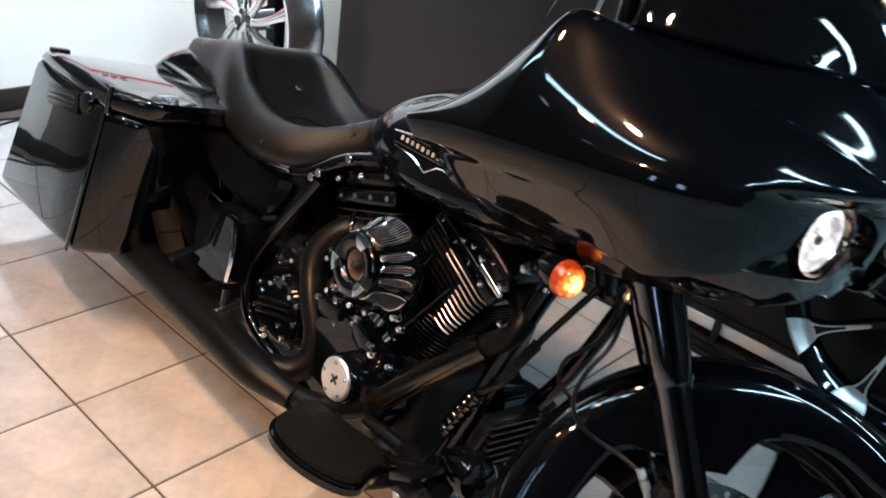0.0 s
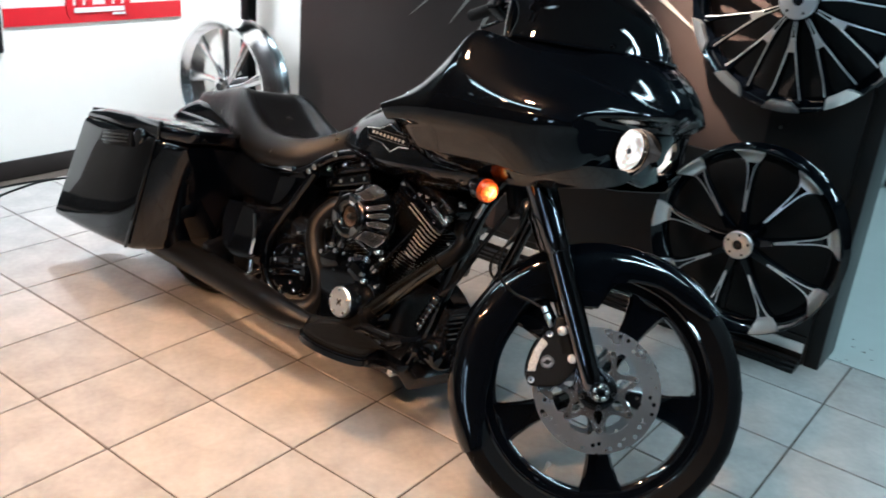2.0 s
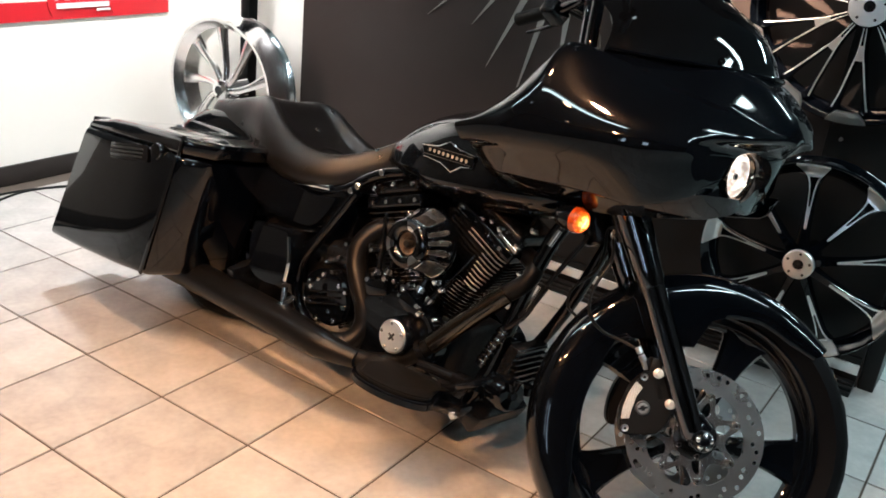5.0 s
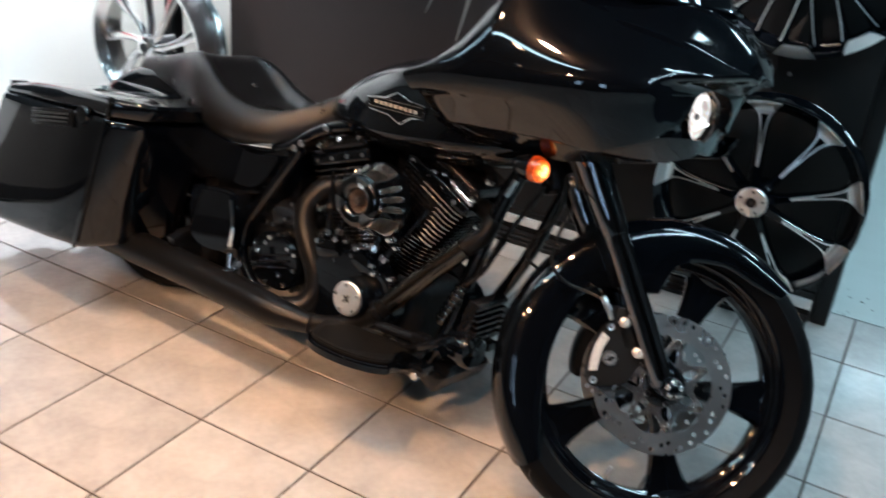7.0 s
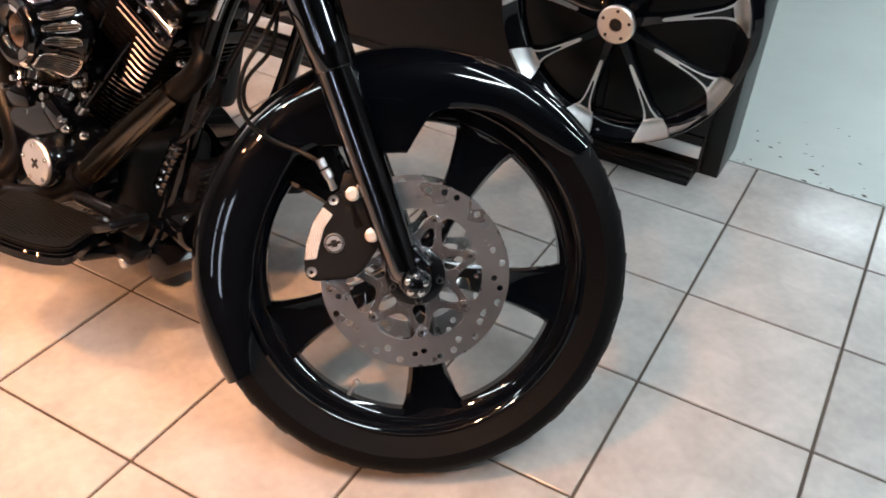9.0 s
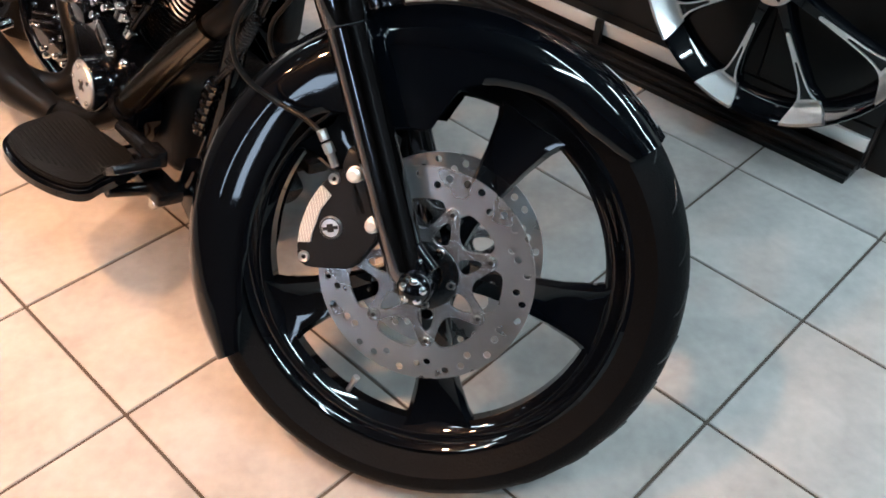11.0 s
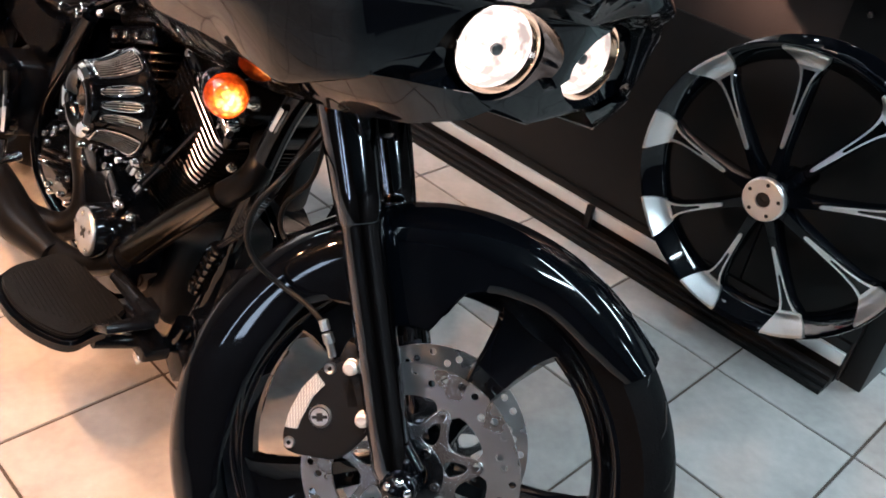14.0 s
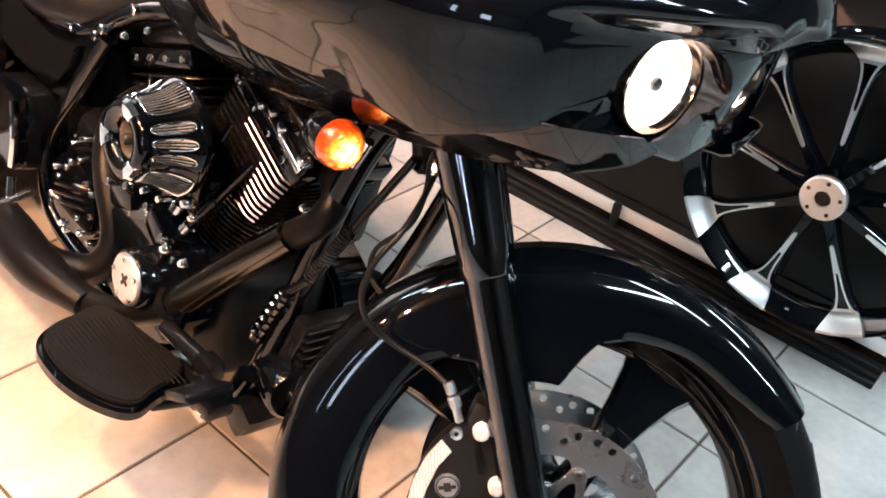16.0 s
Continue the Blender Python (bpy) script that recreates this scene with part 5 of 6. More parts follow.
cov = part("electrics_cover", side_plate([(p.x, p.y) for p in catmull([(-1.285, 0.405, 0), (-1.24, 0.425, 0), (-1.145, 0.437, 0), (-1.125, 0.42, 0), (-1.105, 0.335, 0), (-1.115, 0.29, 0), (-1.19, 0.265, 0), (-1.27, 0.285, 0)], 3, loop=True)], -0.195, -0.222, 0.008), GLOSS, bike, "gloss black electrics cover")
part("cover_edge", tube([(-1.125, -0.224, 0.42), (-1.105, -0.226, 0.36), (-1.108, -0.224, 0.30)], 0.006, 8), CHROME, cov)
part("passenger_peg", join(rod((-1.10, -0.19, 0.25), (-1.085, -0.25, 0.235), 0.011, seg=12), rod((-1.10, -0.225, 0.285), (-1.085, -0.232, 0.205), 0.008, seg=10)), CHROME, bike, "folded chrome passenger peg bracket")
part("side_panel", side_plate([(p.x, p.y) for p in catmull([(-1.42, 0.565, 0), (-1.30, 0.575, 0), (-1.14, 0.56, 0), (-1.04, 0.575, 0), (-1.03, 0.53, 0), (-1.10, 0.44, 0), (-1.22, 0.43, 0), (-1.40, 0.46, 0)], 4, loop=True)], -0.10, -0.165, 0.02), GLOSS, bike, "gloss black frame side panel")
part("tail_side", loft([bag_ring(x, -0.02, yo, zb, zt, 0.02) for x, yo, zb, zt in ((-1.78, -0.12, 0.50, 0.60), (-1.6, -0.145, 0.46, 0.61), (-1.42, -0.165, 0.45, 0.605), (-1.30, -0.16, 0.46, 0.585))]), GLOSS, bike, "gloss black strutless tail side")

# frame
fr = part("frame", join(tube([(-1.42, -0.12, 0.555), (-1.22, -0.135, 0.545), (-1.06, -0.13, 0.575), (-0.93, -0.10, 0.66), (-0.6, -0.05, 0.75), (-0.36, -0.03, 0.80)], 0.0165, 14),
     tube([(-1.005, -0.128, 0.585), (-1.07, -0.14, 0.46), (-1.14, -0.145, 0.33), (-1.10, -0.14, 0.20), (-0.9, -0.12, 0.145), (-0.62, -0.11, 0.14), (-0.535, -0.10, 0.165), (-0.503, -0.098, 0.23)], 0.0165, 14)), GLOSS, bike, "gloss black tubular frame")
part("downtube", tube([(-0.525, -0.085, 0.175), (-0.510, -0.066, 0.235), (-0.482, -0.056, 0.40), (-0.452, -0.054, 0.556), (-0.420, -0.050, 0.665), (-0.37, -0.040, 0.77)], 0.0200, 18), GLOSS, fr)
part("left_rail", join(tube([(-1.42, 0.12, 0.555), (-1.06, 0.13, 0.575), (-0.6, 0.05, 0.75)], 0.0165, 12),
     tube([(-1.005, 0.128, 0.585), (-1.14, 0.145, 0.33), (-0.9, 0.12, 0.145), (-0.62, 0.11, 0.14), (-0.44, 0.085, 0.40), (-0.33, 0.06, 0.70)], 0.0165, 12)), GLOSS, fr)
part("neck", rod((-0.33, 0, 0.66), (-0.43, 0, 0.86), 0.04, seg=20), SATIN, fr)
part("bright_rail", rod((-1.22, -0.154, 0.553), (-1.08, -0.15, 0.573), 0.010, seg=12), CHROME, fr)
for q in ((-1.005, -0.145, 0.588), (-0.985, -0.145, 0.606), (-0.93, -0.125, 0.66)):
    part("frame_bolt", rod(q, (q[0], q[1] - 0.012, q[2]), 0.009, seg=12), CHROME, fr)
ol = part("oil_line", tube([(-0.345, -0.045, 0.675), (-0.415, -0.052, 0.527), (-0.432, -0.078, 0.45), (-0.475, -0.084, 0.395)], 0.0062, 12), SATIN, bike, "black oil line with a spring sleeve and a banded damper")
spring_a, spring_b = Vector((-0.412, -0.054, 0.532)), Vector((-0.443, -0.080, 0.437))
coil_m, coil_n = frame_of(spring_a, spring_b)
part("spring_sleeve", tube([tuple(coil_m @ Vector((0.0098 * math.cos(k * 1.05), 0.0098 * math.sin(k * 1.05), coil_n * k / 108))) for k in range(109)], 0.0021, 6, 1), SATIN, ol)
damper_a, damper_b = Vector((-0.474, -0.084, 0.398)), Vector((-0.519, -0.082, 0.284))
part("damper_body", rod(tuple(damper_a), tuple(damper_b), 0.0135, seg=20), GLOSS, ol)
for k in range(6):
    q0, q1 = damper_a.lerp(damper_b, 0.06 + 0.152 * k), damper_a.lerp(damper_b, 0.165 + 0.152 * k)
    part("damper_band", rod(tuple(q0), tuple(q1), 0.0168, seg=20, bevel=0.25), BLACKCHROME, ol, "dark chrome band")
part("oil_filter", lathe([(0, 0), (0.036, 0), (0.043, 0.006), (0.043, 0.088), (0.036, 0.097), (0.012, 0.099), (0.010, 0.106), (0, 0.106)], 32, (-0.50, -0.045, 0.232), (-0.40, -0.082, 0.248)), GLOSS, bike, "black oil filter")
reg = part("regulator", box((0.03, 0.14, 0.10), (-0.455, 0.0, 0.31), 0.004, (0, 12, 0)), SATIN, bike, "finned black regulator")
for k in range(6):
    part("fin", box((0.02, 0.13, 0.005), (-0.437, 0.0, 0.27 + 0.016 * k), 0.001, (0, 12, 0)), SATIN, reg)
part("front_guard", join(box((0.07, 0.22, 0.06), (-0.50, 0, 0.155), 0.015, (0, 30, 0)), rod((-0.52, -0.155, 0.175), (-0.52, 0.155, 0.175), 0.014, seg=14)), SATIN, bike)
part("guard_bolt", rod((-0.502, -0.15, 0.172), (-0.502, -0.175, 0.170), 0.011, seg=12), BOLT, bike)
sp_line = part("splitter_line", tube(SPLIT_RUN, 0.0036, 10, 6), CABLE, bike, "thin hose from the brake line splitter")
part("splitter_fitting", join(rod(tuple(HOSE_RUN[-1]), (HOSE_RUN[-1][0] - 0.006, HOSE_RUN[-1][1] + 0.006, HOSE_RUN[-1][2] + 0.022), 0.0058, seg=10), rod((HOSE_RUN[-1][0] - 0.001, HOSE_RUN[-1][1] + 0.001, HOSE_RUN[-1][2] + 0.004), (HOSE_RUN[-1][0] - 0.004, HOSE_RUN[-1][1] + 0.004, HOSE_RUN[-1][2] + 0.014), 0.0078, seg=8)), BOLT, sp_line)

# floorboards and controls
for s in (-1, 1):
    edge = [(-0.745, -0.215), (-0.735, -0.275), (-0.715, -0.325), (-0.675, -0.352), (-0.61, -0.355), (-0.55, -0.340), (-0.505, -0.312), (-0.492, -0.285), (-0.505, -0.255), (-0.545, -0.175), (-0.64, -0.185)]
    loop = [(p.x, p.y * -s) for p in catmull([(x, y, 0) for x, y in edge], 4, loop=True)]
    fbm = plate(loop, (), 0.022, 0.005)
    fbm.transform(Matrix.Translation((0, 0, 0.205)))
    fbd = part("floorboard", fbm, GLOSS, bike, "half-moon black rider floorboard with a ribbed rubber pad")
    pad = plate([(-0.62 + (x + 0.62) * 0.93, s * 0.265 + (y - s * 0.265) * 0.90) for x, y in loop], (), 0.010, 0.003)
    pad.transform(Matrix.Translation((0, 0, 0.227)))
    part("rubber_pad", pad, RUBBER_PAD, fbd)
    for k in range(17):
        y = s * (0.203 + 0.0078 * k)
        inset = 0.009 * max(0, k - 9)
        part("pad_rib", box((0.180 - inset * 1.5, 0.003, 0.0018), (-0.600 - 0.0024 * k, y, 0.2375), 0.0007), RUBBER_PAD, fbd)
    part("board_bracket", join(box((0.16, 0.05, 0.025), (-0.56, s * 0.15, 0.185), 0.008), rod((-0.53, s * 0.12, 0.175), (-0.53, s * 0.24, 0.195), 0.012, seg=12)), SATIN, fbd)
bp = part("brake_pedal", join(tube([(-0.60, -0.165, 0.205), (-0.52, -0.18, 0.235), (-0.45, -0.21, 0.285), (-0.42, -0.24, 0.30)], 0.010, 12), box((0.055, 0.075, 0.014), (-0.415, -0.25, 0.307), 0.005, (0, -30, 0))), SATIN, bike, "black brake pedal")
part("pedal_pivot", rod((-0.60, -0.14, 0.205), (-0.60, -0.19, 0.205), 0.016, seg=16), STEEL, bp)
part("master_cylinder", join(rod((-0.64, -0.165, 0.245), (-0.50, -0.17, 0.262), 0.014, seg=16), box((0.04, 0.03, 0.03), (-0.505, -0.17, 0.262), 0.004)), SATIN, bike)
part("side_stand", tube([(-0.72, 0.13, 0.16), (-0.68, 0.22, 0.11), (-0.60, 0.32, 0.075)], 0.012, 12), SATIN, bike, "black side stand carrying the lean")

# tank trim
BADGE = [(-0.795, 0.770), (-0.745, 0.778), (-0.713, 0.797), (-0.68, 0.786), (-0.632, 0.782), (-0.630, 0.752), (-0.665, 0.747), (-0.693, 0.728), (-0.73, 0.742), (-0.785, 0.745)]
part("tank_badge", side_plate(BADGE, -0.150, -0.1585, 0.0012), GLOSS, tank, "black diamond-shaped tank badge with a silver outline")
part("badge_outline", tube([(x, -0.159, z) for x, z in BADGE + BADGE[:2]], 0.0016, 6, straight=True), CHROME, tank)
for z in (0.774, 0.753):
    part("badge_line", box((0.15, 0.002, 0.0018), (-0.712, -0.1592, z + 0.001), 0, (0, -2, 0)), BOLT, tank)
for k in range(9):
    part("badge_letter_bar", box((0.006, 0.002, 0.008), (-0.770 + 0.0145 * k, -0.1594, 0.764), 0), INK_GREY, tank)
part("fuel_cap", lathe([(0, 0.014), (0.028, 0.013), (0.036, 0.006), (0.037, -0.01), (0, -0.01)], 28, (-0.70, -0.06, 0.852), (-0.72, -0.3, 1.6)), CHROME, tank)
part("console", loft([[Vector((x, w * math.sin(a), z + 0.014 * math.cos(a))) for a in [2 * math.pi * k / 12 for k in range(12)]] for x, w, z in ((-0.86, 0.02, 0.815), (-0.76, 0.035, 0.853), (-0.6, 0.04, 0.877), (-0.48, 0.035, 0.872))]), GLOSS, tank)
part("seat_strap", tube([(-1.165, -0.185, 0.60), (-1.165, -0.12, 0.662), (-1.165, 0, 0.643), (-1.165, 0.12, 0.662), (-1.165, 0.185, 0.60)], 0.0015, 6), LEATHER, seat)
part("seat_button", lathe([(0, 0.004), (0.008, 0.003), (0.011, -0.002), (0, -0.002)], 16, (-1.33, 0, 0.685), (-1.1, 0, 1.6)), LEATHER, seat)
# ---- display wheels ----
def paired_spoke(w, m, r, body, face, half):
    """Two black lanes parting from the hub towards the rim, edged with bare metal, and the rim pad between them."""
    for q in (-1, 1):
        def lane(f, q=q):
            return q * (0.003 + 0.041 * max(0.0, (f - 0.28) / 0.72))

        rings = []
        for f, wid, th, zc in ((0.0, 0.0081, 0.022, 0.040), (0.25, 0.0062, 0.020, 0.036), (0.6, 0.0059, 0.018, 0.026), (0.85, 0.0087, 0.016, 0.020), (1.0, 0.0149, 0.016, 0.022)):
            x, c = 0.035 + (r - 0.063) * f, lane(f)
            rings.append([Vector((x, c + u, zc + v)) for u, v in ((-wid, -th), (wid, -th), (wid, th * 0.5), (wid * 0.6, th), (-wid * 0.6, th), (-wid, th * 0.5))])
        part("spoke", loft(rings), body, w, m=m, smooth=30)
        pts = []
        for f in (0.10, 0.34, 0.5, 0.66, 0.82, 0.96):
            off = float(np.interp(f, [0.34, 0.6, 0.82, 0.94], [0.0008, 0.0012, 0.0032, 0.007]))
            zt = float(np.interp(f, [0, 0.25, 0.6, 0.85, 1], [0.062, 0.056, 0.044, 0.036, 0.038]))
            pts.append((0.035 + (r - 0.063) * f, lane(f) + q * off, zt + 0.001))
        part("machined_edge", tube(pts, 0.003, 6, 3, radii=[0.0014, 0.0022, 0.0027, 0.0026, 0.0024, 0.0026]), face, w, m=m)
    part("machined_web", loft([[Vector((0.035 + (r - 0.063) * f, u * wd, z + v)) for u, v in ((-1, -0.002), (1, -0.002), (1, 0.002), (-1, 0.002))] for f, wd, z in ((0.28, 0.004, 0.0565), (0.40, 0.010, 0.0515), (0.44, 0.0125, 0.0500))]), face, w, m=m)
    rings = []
    for f in (0, 0.25, 0.5, 0.75, 1.0):
        rr = r - 0.034 + 0.036 * f
        z0 = float(np.interp(f, [0, 0.5, 1], [0.076, 0.067, 0.053]))
        hf = half * (0.55 + 0.45 * f ** 0.7)
        top = [Vector((rr * math.cos(hf * u), rr * math.sin(hf * u), z0 + 0.006)) for u in (-1, -0.5, 0, 0.5, 1)]
        low = [Vector((rr * math.cos(hf * u), rr * math.sin(hf * u), z0 - 0.018)) for u in (1, 0.5, 0, -0.5, -1)]
        rings.append(top + low)
    part("machined_pad", loft(rings), face, w, m=m, smooth=40)


def slotted_spoke(w, m, r, body, face):
    """A black spoke with a bare metal face, slotted towards the rim, flaring into a dished rim pad."""
    def z_face(x):
        return float(np.interp(x / r, [0.1, 0.34, 0.60, 0.87, 1.0], [0.066, 0.054, 0.036, 0.018, 0.018]))

    rings = []
    for f, wid, th in ((0.11, 0.014, 0.040), (0.30, 0.0105, 0.034), (0.58, 0.0105, 0.028), (0.76, 0.0150, 0.024), (0.86, 0.028, 0.022), (0.93, 0.034, 0.020)):
        x = r * f
        z = z_face(x) - 0.0015
        rings.append([Vector((x, u, z + v)) for u, v in ((-wid, -th), (wid, -th), (wid, -0.006), (wid * 0.8, 0), (-wid * 0.8, 0), (-wid, -0.006))])
    part("spoke", loft(rings), body, w, m=m, smooth=30)
    wide = ([0.345, 0.353, 0.365, 0.52, 0.68, 0.77, 0.825, 0.868], [0.0014, 0.0034, 0.0042, 0.0058, 0.0078, 0.0112, 0.0165, 0.0245])
    slot = ([0.560, 0.572, 0.68, 0.77, 0.815, 0.845], [0.0012, 0.0028, 0.0044, 0.0074, 0.0108, 0.0138])
    xs = [0.345, 0.353, 0.365] + [0.39 + 0.0299 * k for k in range(17)]
    ss = [0.560, 0.572] + [0.60 + 0.0272 * k for k in range(10)]

    def both(us, table):
        up = [(r * u, float(np.interp(u, *table))) for u in us]
        return up + [(x, -y) for x, y in reversed(up)]

    bare = plate(both(xs, wide), [both(ss, slot)], 0.004, 0.0006)
    for v in bare.verts:
        v.co.z += z_face(v.co.x) - 0.0015
    part("machined_face", bare, face, w, m=m, smooth=30)
    rings = []
    for f, hw, z in ((0.862, 0.0245, 0.020), (0.885, 0.029, 0.022), (0.915, 0.036, 0.030), (0.945, 0.042, 0.043), (0.975, 0.047, 0.058), (0.992, 0.048, 0.060)):
        us = (-1, -0.5, 0, 0.5, 1)
        at = [(math.sqrt(max(1e-6, (r * f) ** 2 - (hw * u) ** 2 * (f - 0.7) * 3.2)), hw * u) for u in us]
        rings.append([Vector((x, y, z)) for x, y in at] + [Vector((x, y, z - 0.012)) for x, y in reversed(at)])
    part("machined_pad", loft(rings), face, w, m=m, smooth=35)


def display_wheel(at, rot, r, spokes, phase, label, split=False):
    """A custom wheel whose axis is its own z; machined pads at the rim."""
    w = thing("custom_wheel", label, "wheel", "display wheels", m=pose(*at, *rot))
    body, face = GLOSS, ALU
    hw = 0.045
    hub_r = 0.056 if split else 0.046
    prof = [(r, -hw), (r + 0.004, -hw - 0.003), (r + 0.001, -hw - 0.007), (r - 0.010, -hw), (r - 0.018, -hw + 0.015), (r - 0.034, -hw + 0.028), (r - 0.040, 0), (r - 0.034, hw - 0.028), (r - 0.018, hw - 0.015),
            (r - 0.010, hw), (r + 0.001, hw + 0.007), (r + 0.004, hw + 0.003), (r, hw), (r - 0.012, hw - 0.014), (r - 0.026, hw * 0.3), (r - 0.026, -hw * 0.3), (r - 0.012, -hw + 0.014)]
    part("rim", lathe(prof, 80, close=True), body, w)
    part("hub", lathe([(0, -0.05), (0.04, -0.05), (0.042, 0.0), (0.038, 0.03), (0.036, 0.075), (0, 0.075)], 32), body, w)
    part("hub_face", lathe([(0.016, 0.068), (0.0165, 0.080), (hub_r - 0.003, 0.080), (hub_r, 0.077), (hub_r, 0.066), (0.036, 0.064)], 36, close=True), ALU, w)
    part("bearing", lathe([(0.006, 0.070), (0.006, 0.077), (0.0155, 0.077), (0.0155, 0.070)], 24, close=True), SATIN, w)
    for k in range(5):
        a = 2 * math.pi * k / 5 + 0.3
        part("hub_hole", rod((hub_r * 0.74 * math.cos(a), hub_r * 0.74 * math.sin(a), 0.079), (hub_r * 0.74 * math.cos(a), hub_r * 0.74 * math.sin(a), 0.0812), 0.0042, seg=10), INK_BLACK, w)
    for k in range(spokes):
        m = Matrix.Rotation(phase + 2 * math.pi * k / spokes, 4, "Z")
        if split:
            paired_spoke(w, m, r, body, face, math.pi / spokes * 0.60)
        else:
            slotted_spoke(w, m, r, body, face)
    return w


# the wheels hang on the black board and face the showroom
display_wheel((-0.036, 1.062, 0.431), (90, 0, 0), 0.308, 9, radians(96.5), "black nine-spoke wheel with silver rim pads, low on board")
display_wheel((-0.050, 1.157, 1.187), (90, 0, 0), 0.335, 11, radians(-87.5), "large black wheel with paired spokes, high on board", split=True)
part("lower_mount", rod((-0.036, 1.10, 0.431), (-0.036, 1.197, 0.431), 0.022), SATIN, board)
part("upper_mount", rod((-0.05, 1.17, 1.187), (-0.05, 1.197, 1.187), 0.022), SATIN, board)
part("board_screw", rod((-0.046, 1.193, 0.785), (-0.046, 1.186, 0.785), 0.006, seg=12), DARKSILVER, board)

# chrome wheel on a post stand
stand = thing("wheel_stand", "dark square-tube post stand for display wheels", "stand", m=pose(-2.37, 0.98, 0))
part("post", box((0.05, 0.05, 1.7), (0, 0, 0.85), 0.004), BLACKBOARD, stand)
part("foot", box((0.4, 0.3, 0.02), (0, 0, 0.012), 0.004), BLACKBOARD, stand)
part("peg", rod((0, 0.0, 0.50), (0, -0.12, 0.50), 0.015), SATIN, stand)
part("upper_peg", rod((0, 0.0, 1.18), (0, -0.12, 1.18), 0.015), SATIN, stand)


def chrome_wheel(at, r, label):
    w = thing("chrome_wheel", label, "wheel", "display wheels", m=pose(*at, 90, 0, 0))
    hw = 0.07
    prof = [(r, -hw), (r + 0.006, -hw - 0.006), (r - 0.006, -hw - 0.004), (r - 0.016, -hw + 0.012), (r - 0.032, -hw + 0.03), (r - 0.034, hw - 0.03), (r - 0.016, hw - 0.012), (r - 0.006, hw + 0.004), (r + 0.006, hw + 0.006), (r, hw), (r - 0.008, hw - 0.02), (r - 0.02, 0), (r - 0.008, -hw + 0.02)]
    part("rim", lathe(prof, 72, close=True), WHEELCHROME, w)
    part("hub", lathe([(0, -0.06), (0.045, -0.06), (0.045, 0.05), (0.04, 0.07), (0.024, 0.076), (0, 0.076)], 32), CHROME, w)
    part("hub_bore", lathe([(0, 0.079), (0.018, 0.079), (0.018, 0.06), (0, 0.06)], 24), INK_BLACK, w)
    for k in range(9):
        a0 = 2 * math.pi * k / 9
        rings = []
        for f in (0, 0.25, 0.5, 0.75, 1.0):
            rr = 0.035 + (r - 0.06) * f
            a = a0 + 0.35 * math.sin(f * math.pi * 0.5)
            wd = float(np.interp(f, [0, 0.5, 1], [0.012, 0.014, 0.026]))
            zc = 0.048 - 0.03 * f
            d, t = Vector((math.cos(a), math.sin(a), 0)), Vector((-math.sin(a), math.cos(a), 0))
            rings.append([d * rr + t * u + Vector((0, 0, zc + v)) for u, v in ((-wd, -0.012), (wd, -0.012), (wd, 0.004), (wd * 0.4, 0.010), (-wd * 0.4, 0.010), (-wd, 0.004))])
        part("spoke", loft(rings), WHEELCHROME, w, smooth=50)
    return w


chrome_wheel((-2.365, 0.885, 0.50), 0.285, "polished chrome swirl-spoke wheel hung on the post")
chrome_wheel((-2.365, 0.885, 1.18), 0.285, "polished chrome swirl-spoke wheel hung high on the post")

# ---- wall graphics ----
logo = thing("wall_logo", "printed sunburst of grey rays with white lettering on the brown wall", "sign")
FACE_Y = YB - 0.002
LC = Vector((-1.02, 1.42))
for k in range(30):
    a = 2 * math.pi * (k + 0.35) / 30
    r1 = (0.80, 0.66, 0.74)[k % 3]
    d, t = Vector((math.cos(a), math.sin(a))), Vector((-math.sin(a), math.cos(a)))
    pts = [LC + d * 0.34 - t * 0.016, LC + d * r1, LC + d * 0.34 + t * 0.016]
    if min(p.y for p in pts) > 2.6:
        continue
    part("ray", side_plate([(p.x, p.y) for p in pts], FACE_Y, FACE_Y - 0.003), INK_GREY, logo)
text_mesh("PERFORMANCE", 0.095, Matrix.Translation((-1.032, FACE_Y - 0.002, 1.140)) @ pose(0, 0, 0, 90, 0, 0), "lettering", INK_WHITE, logo, spacing=1.02)
part("underline", box((0.86, 0.003, 0.005), (-1.03, FACE_Y - 0.002, 1.083)), INK_GREY, logo)
part("red_bar", box((0.18, 0.003, 0.07), (-1.42, FACE_Y - 0.002, 1.235)), RED, logo)

banner = thing("parts_banner", "white banner with red band and jagged red emblem", "banner", m=Matrix.Translation((XL + 0.004, 0.70, 0)) @ pose(0, 0, 0, 0, 0, 90))
part("sheet", box((0.92, 0.004, 0.55), (0, 0, 0.955), 0.001), BANNER, banner)
part("red_band", box((0.92, 0.004, 0.078), (0, -0.0035, 0.72)), RED, banner)
for k in range(7):
    h = (0.15, 0.11, 0.13, 0.05, 0.12, 0.11, 0.15)[k]
    x = -0.15 + 0.05 * k
    part("emblem_bar", side_plate([(x - 0.016, 0.845), (x + 0.018, 0.845 + 0.008 * (k % 2)), (x + 0.014, 0.845 - h * 0.7), (x, 0.845 - h), (x - 0.018, 0.845 - h * 0.75)], -0.006, -0.010), RED, banner)
for k in range(6):
    x = -0.17 + 0.068 * k
    part("emblem_spike", side_plate([(x - 0.03, 0.862), (x + 0.002, 0.90 + 0.02 * (k % 2)), (x + 0.03, 0.858), (x, 0.872)], -0.006, -0.009), INK_BLACK, banner)
part("emblem_line", box((0.26, 0.003, 0.022), (0.0, -0.0105, 0.738), 0, (0, 0, 0)), INK_WHITE, banner)
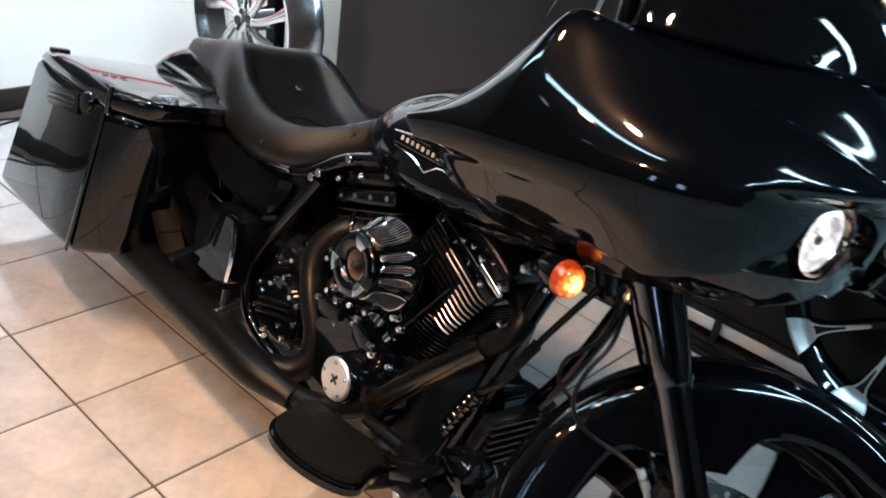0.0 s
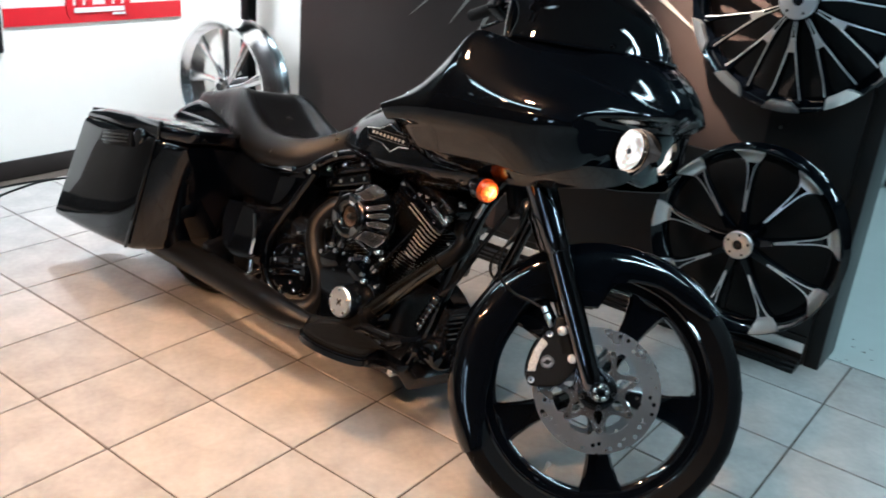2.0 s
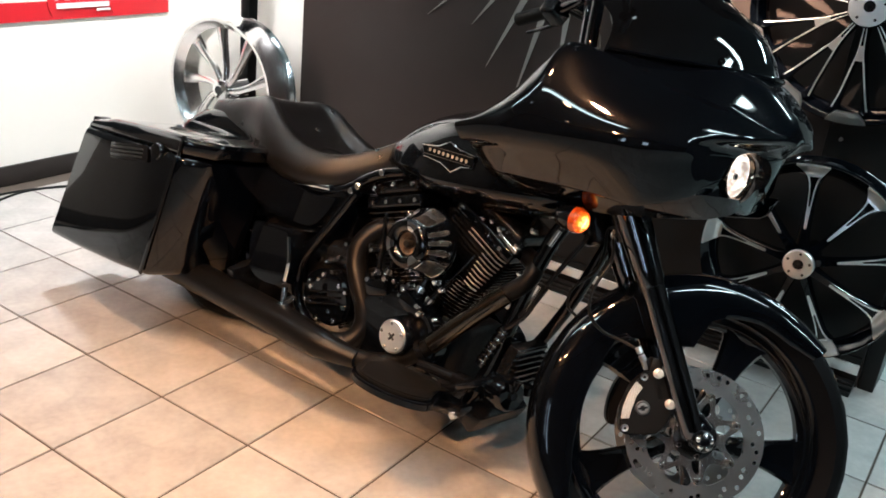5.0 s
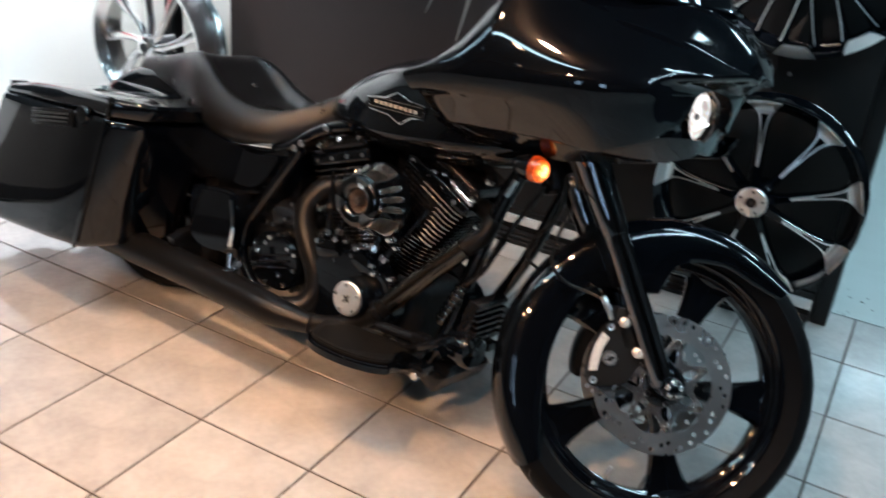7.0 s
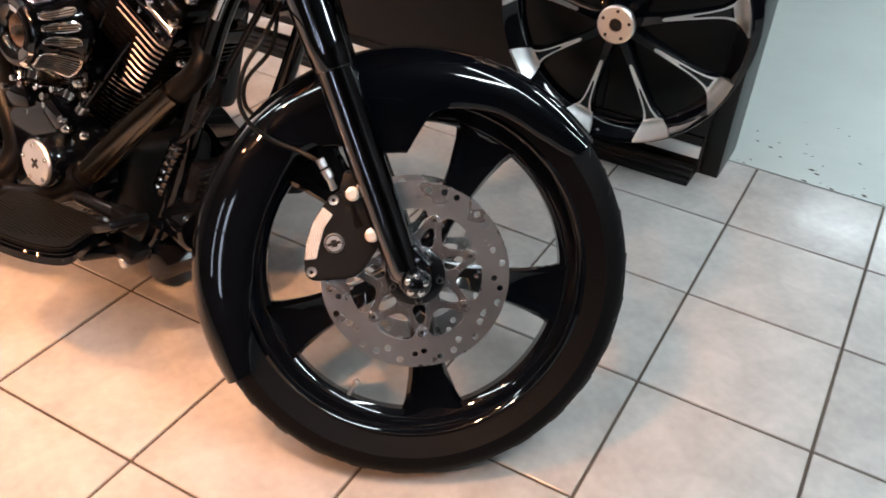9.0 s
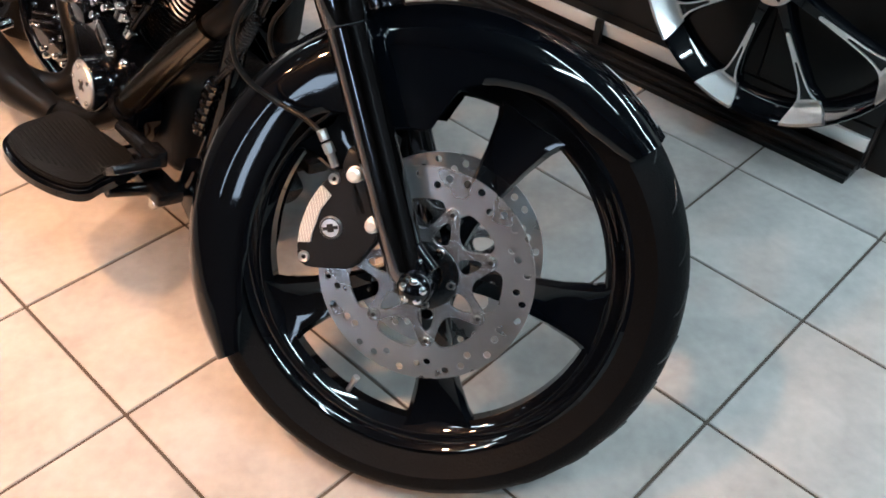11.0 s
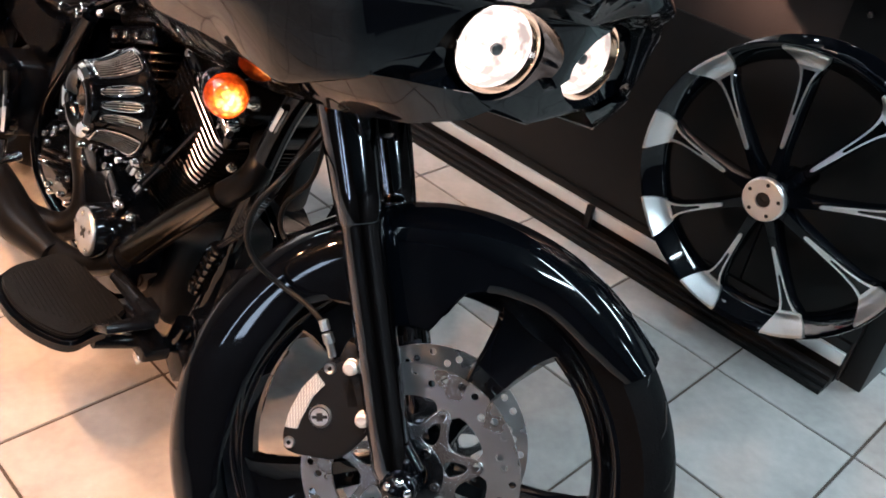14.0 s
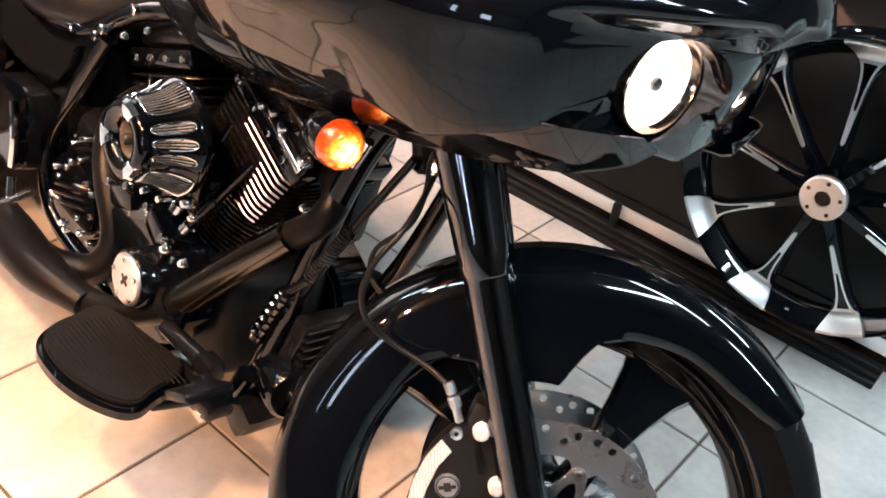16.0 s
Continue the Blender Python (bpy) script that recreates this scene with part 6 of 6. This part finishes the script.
part("emblem_line_small", box((0.07, 0.003, 0.010), (0.10, -0.0105, 0.715), 0, (0, 0, 0)), INK_WHITE, banner)

poster = thing("framed_poster", "black framed poster with white lettering on the white wall", "poster", m=Matrix.Translation((XL + 0.01, -0.14, 0)) @ pose(0, 0, 0, 0, 0, 90))
part("frame", box((0.73, 0.018, 0.62), (0, 0, 0.885), 0.004), INK_BLACK, poster)
part("print", box((0.68, 0.004, 0.57), (0, -0.011, 0.885)), INK_BLACK, poster)
text_mesh("ALER", 0.045, Matrix.Translation((0.29, -0.0145, 0.615)) @ pose(0, 0, 0, 90, 0, 0), "lettering", INK_WHITE, poster)
part("picture_bar", box((0.05, 0.003, 0.09), (0.315, -0.0145, 0.80)), INK_WHITE, poster)

# cables on the floor by the wall
for pts in ([(-3.05, -0.6, 0.005), (-2.95, -0.2, 0.005), (-3.0, 0.15, 0.005), (-2.95, 0.40, 0.005), (-2.80, 0.62, 0.005), (-2.45, 0.80, 0.005)], [(-3.04, -0.5, 0.005), (-2.85, -0.13, 0.005), (-2.93, 0.12, 0.005), (-2.97, 0.33, 0.005), (-2.86, 0.55, 0.005), (-2.52, 0.85, 0.005)]):
    tagged(finish("cable", tube(pts, 0.005, 8, 8), CABLE), "thin black cable lying on the tiles by the wall", "cable", "floor cables")
tagged(finish("hanging_cable", tube([(-3.085, -0.02, 0.58), (-3.08, 0.0, 0.45), (-3.085, 0.03, 0.25), (-3.08, 0.0, 0.1), (-3.03, -0.1, 0.006), (-2.95, -0.25, 0.006)], 0.005, 8, 8), CABLE), "thin black cable hanging down the white wall", "cable", "floor cables")

# ---- beyond the partition ----
wrap = bmesh.new()
bmesh.ops.create_icosphere(wrap, subdivisions=5, radius=1.0)
for v in wrap.verts:
    c = v.co.copy()
    fold = abs(noise.noise(Vector((c.x * 1.1, c.y * 2.2, c.z * 2.6)))) * 0.5 + 0.05 * abs(noise.noise(c * 7.0))
    k = 0.82 + fold
    v.co = Vector((c.x * 0.34 * k, c.y * 0.24 * k, max(-0.7, c.z) * (0.10 + 0.05 * c.x) * k + 0.075))
tagged(finish("wrapped_parcel", wrap, PLASTIC_WRAP, m=pose(0.36, 4.20, 0.006, 0, 0, 18)), "crumpled parcel wrapped in milky plastic sheet on the floor", "parcel")
case = thing("carry_case", "black hard case standing on the concrete floor", "case", m=pose(0.88, 5.22, 0.006, 0, 0, 8))
part("body", box((0.44, 0.3, 0.24), (0, 0, 0.12), 0.035, (0, 0, 0), 3), SATIN, case)
part("seam", box((0.444, 0.304, 0.008), (0, 0, 0.16), 0.002), INK_BLACK, case)
part("handle", tube([(-0.08, -0.15, 0.15), (-0.06, -0.18, 0.17), (0.06, -0.18, 0.17), (0.08, -0.15, 0.15)], 0.01, 8), CHROME, case)
rackt = thing("luggage_rack", "chrome luggage rack with a black pad on the floor", "rack", m=pose(0.40, 5.02, 0.006, 0, 0, 14))
part("pad", box((0.34, 0.16, 0.07), (-0.02, 0, 0.04), 0.03, (0, 0, 0), 3), LEATHER, rackt)
for k in range(5):
    part("bar", tube([(-0.02 + 0.05 * k, -0.06, 0.075), (-0.02 + 0.05 * k, -0.02, 0.16), (-0.015 + 0.05 * k, 0.02, 0.17)], 0.005, 8), CHROME, rackt)
for y, z in ((-0.075, 0.08), (-0.03, 0.155)):
    part("rail", rod((-0.08, y, z), (0.22, y, z), 0.008, seg=10), CHROME, rackt)
part("loop", tube([(-0.08, -0.075, 0.08), (-0.12, -0.06, 0.14), (-0.15, -0.02, 0.20)], 0.008, 8), CHROME, rackt)
wires = thing("wire_display_rack", "dark upright wire display rack on the workshop floor", "rack", m=pose(0.66, 6.5, 0.006))
for k in range(7):
    part("upright_wire", rod((-0.3 + 0.1 * k, 0, 0), (-0.3 + 0.1 * k, 0, 1.1), 0.008, seg=8), SATIN, wires)
for z in (0.02, 1.1):
    part("cross_wire", rod((-0.32, 0, z), (0.32, 0, z), 0.008, seg=8), SATIN, wires)
scrap = thing("loose_chrome_parts", "small heap of loose chrome bike parts on the floor", "parts", m=pose(0.13, 5.05, 0.006, 0, 0, 30))
part("cover", lathe([(0, 0.05), (0.05, 0.045), (0.07, 0.02), (0.075, 0.0), (0, 0.0)], 24), CHROME, scrap)
part("bracket", box((0.16, 0.05, 0.03), (0.13, 0.04, 0.02), 0.008, (0, 0, 25)), SATIN, scrap)
part("lever", tube([(-0.05, -0.08, 0.012), (0.04, -0.10, 0.03), (0.14, -0.07, 0.012)], 0.010, 8), CHROME, scrap)
pole = thing("lift_post", "dark steel post with a bolted foot in the workshop", "post", m=pose(-0.06, 3.95, 0.006))
part("post", box((0.055, 0.055, 2.3), (0, 0, 1.18), 0.006), BLACKBOARD, pole)
part("foot", box((0.16, 0.22, 0.05), (0, 0, 0.025), 0.012), SATIN, pole)
part("collar", box((0.075, 0.075, 0.12), (0, 0, 0.33), 0.008), SATIN, pole)
eng = thing("parked_motorcycle", "dark parked motorcycle with chrome engine and spoked wheel", "motorcycle", m=pose(0.02, 6.15, 0.006, 0, 0, 70))
wheel_at = Matrix.Translation((-0.35, 0, 0.33))
wl = part("wheel", lathe(rim_profile(0.235, 0.04), 48, Y0, Y1, close=True), CHROME, eng, m=wheel_at)
part("tyre", lathe(tyre_profile(0.33, 0.23, 0.065, 0.04), 56, Y0, Y1), RUBBER, wl, m=wheel_at)
for k in range(16):
    a = 2 * math.pi * k / 16
    part("spoke", rod((0.03 * math.cos(a + 0.5), 0, 0.03 * math.sin(a + 0.5)), (0.22 * math.cos(a), 0, 0.22 * math.sin(a)), 0.003, seg=6), CHROME, wl, m=wheel_at)
part("fork", join(rod((-0.35, -0.1, 0.33), (-0.08, -0.1, 0.95), 0.025), rod((-0.35, 0.1, 0.33), (-0.08, 0.1, 0.95), 0.025)), CHROME, eng)
part("engine_case", join(box((0.4, 0.26, 0.3), (0.38, 0, 0.40), 0.06, seg=4), rod((0.42, -0.2, 0.36), (0.42, 0.2, 0.36), 0.13, seg=28)), CHROME, eng)
part("cylinder", join(box((0.13, 0.16, 0.26), (0.30, 0, 0.62), 0.03, (0, -22, 0)), box((0.13, 0.16, 0.26), (0.50, 0, 0.62), 0.03, (0, 22, 0))), CHROME, eng)
part("tank", box((0.5, 0.26, 0.2), (0.35, 0, 0.86), 0.08, (0, 6, 0), 5), GLOSS, eng)
part("fender", arc_skin(0.36, 0.08, 30, 160, 24, lambda f: 0.07), GLOSS, eng, m=wheel_at)

# ---- floor tiles ----
def tile_mesh(sx, sy):
    bm = box((sx, sy, 0.008), (0, 0, 0), 0.0016, seg=1)
    me = bpy.data.meshes.new("tile")
    bm.to_mesh(me)
    bm.free()
    me.materials.append(TILE)
    return me


whole = tile_mesh(T - 0.006, T - 0.006)
rng = random.Random(4)
cells = []
for i in range(-8, 16):
    for j in range(-12, 7):
        x, y = (i - 1) * T + T / 2 - T, (j - 1) * T + T / 2
        if x - T / 2 < XL - 0.05 or x > 4.25 or y < -4.0:
            continue
        if y > 1.38 or (x < 0.2 and y > 1.25):
            continue
        cells.append((x, y))
cells.sort(key=lambda c: math.hypot(c[0] + 0.6, c[1] + 0.2))
for x, y in cells:
    o = new("tile", whole)
    o.parent = floor
    o.matrix_world = pose(x, y, 0.0006 * rng.random() - 0.0042, 0, 0, 90 * rng.randrange(4))
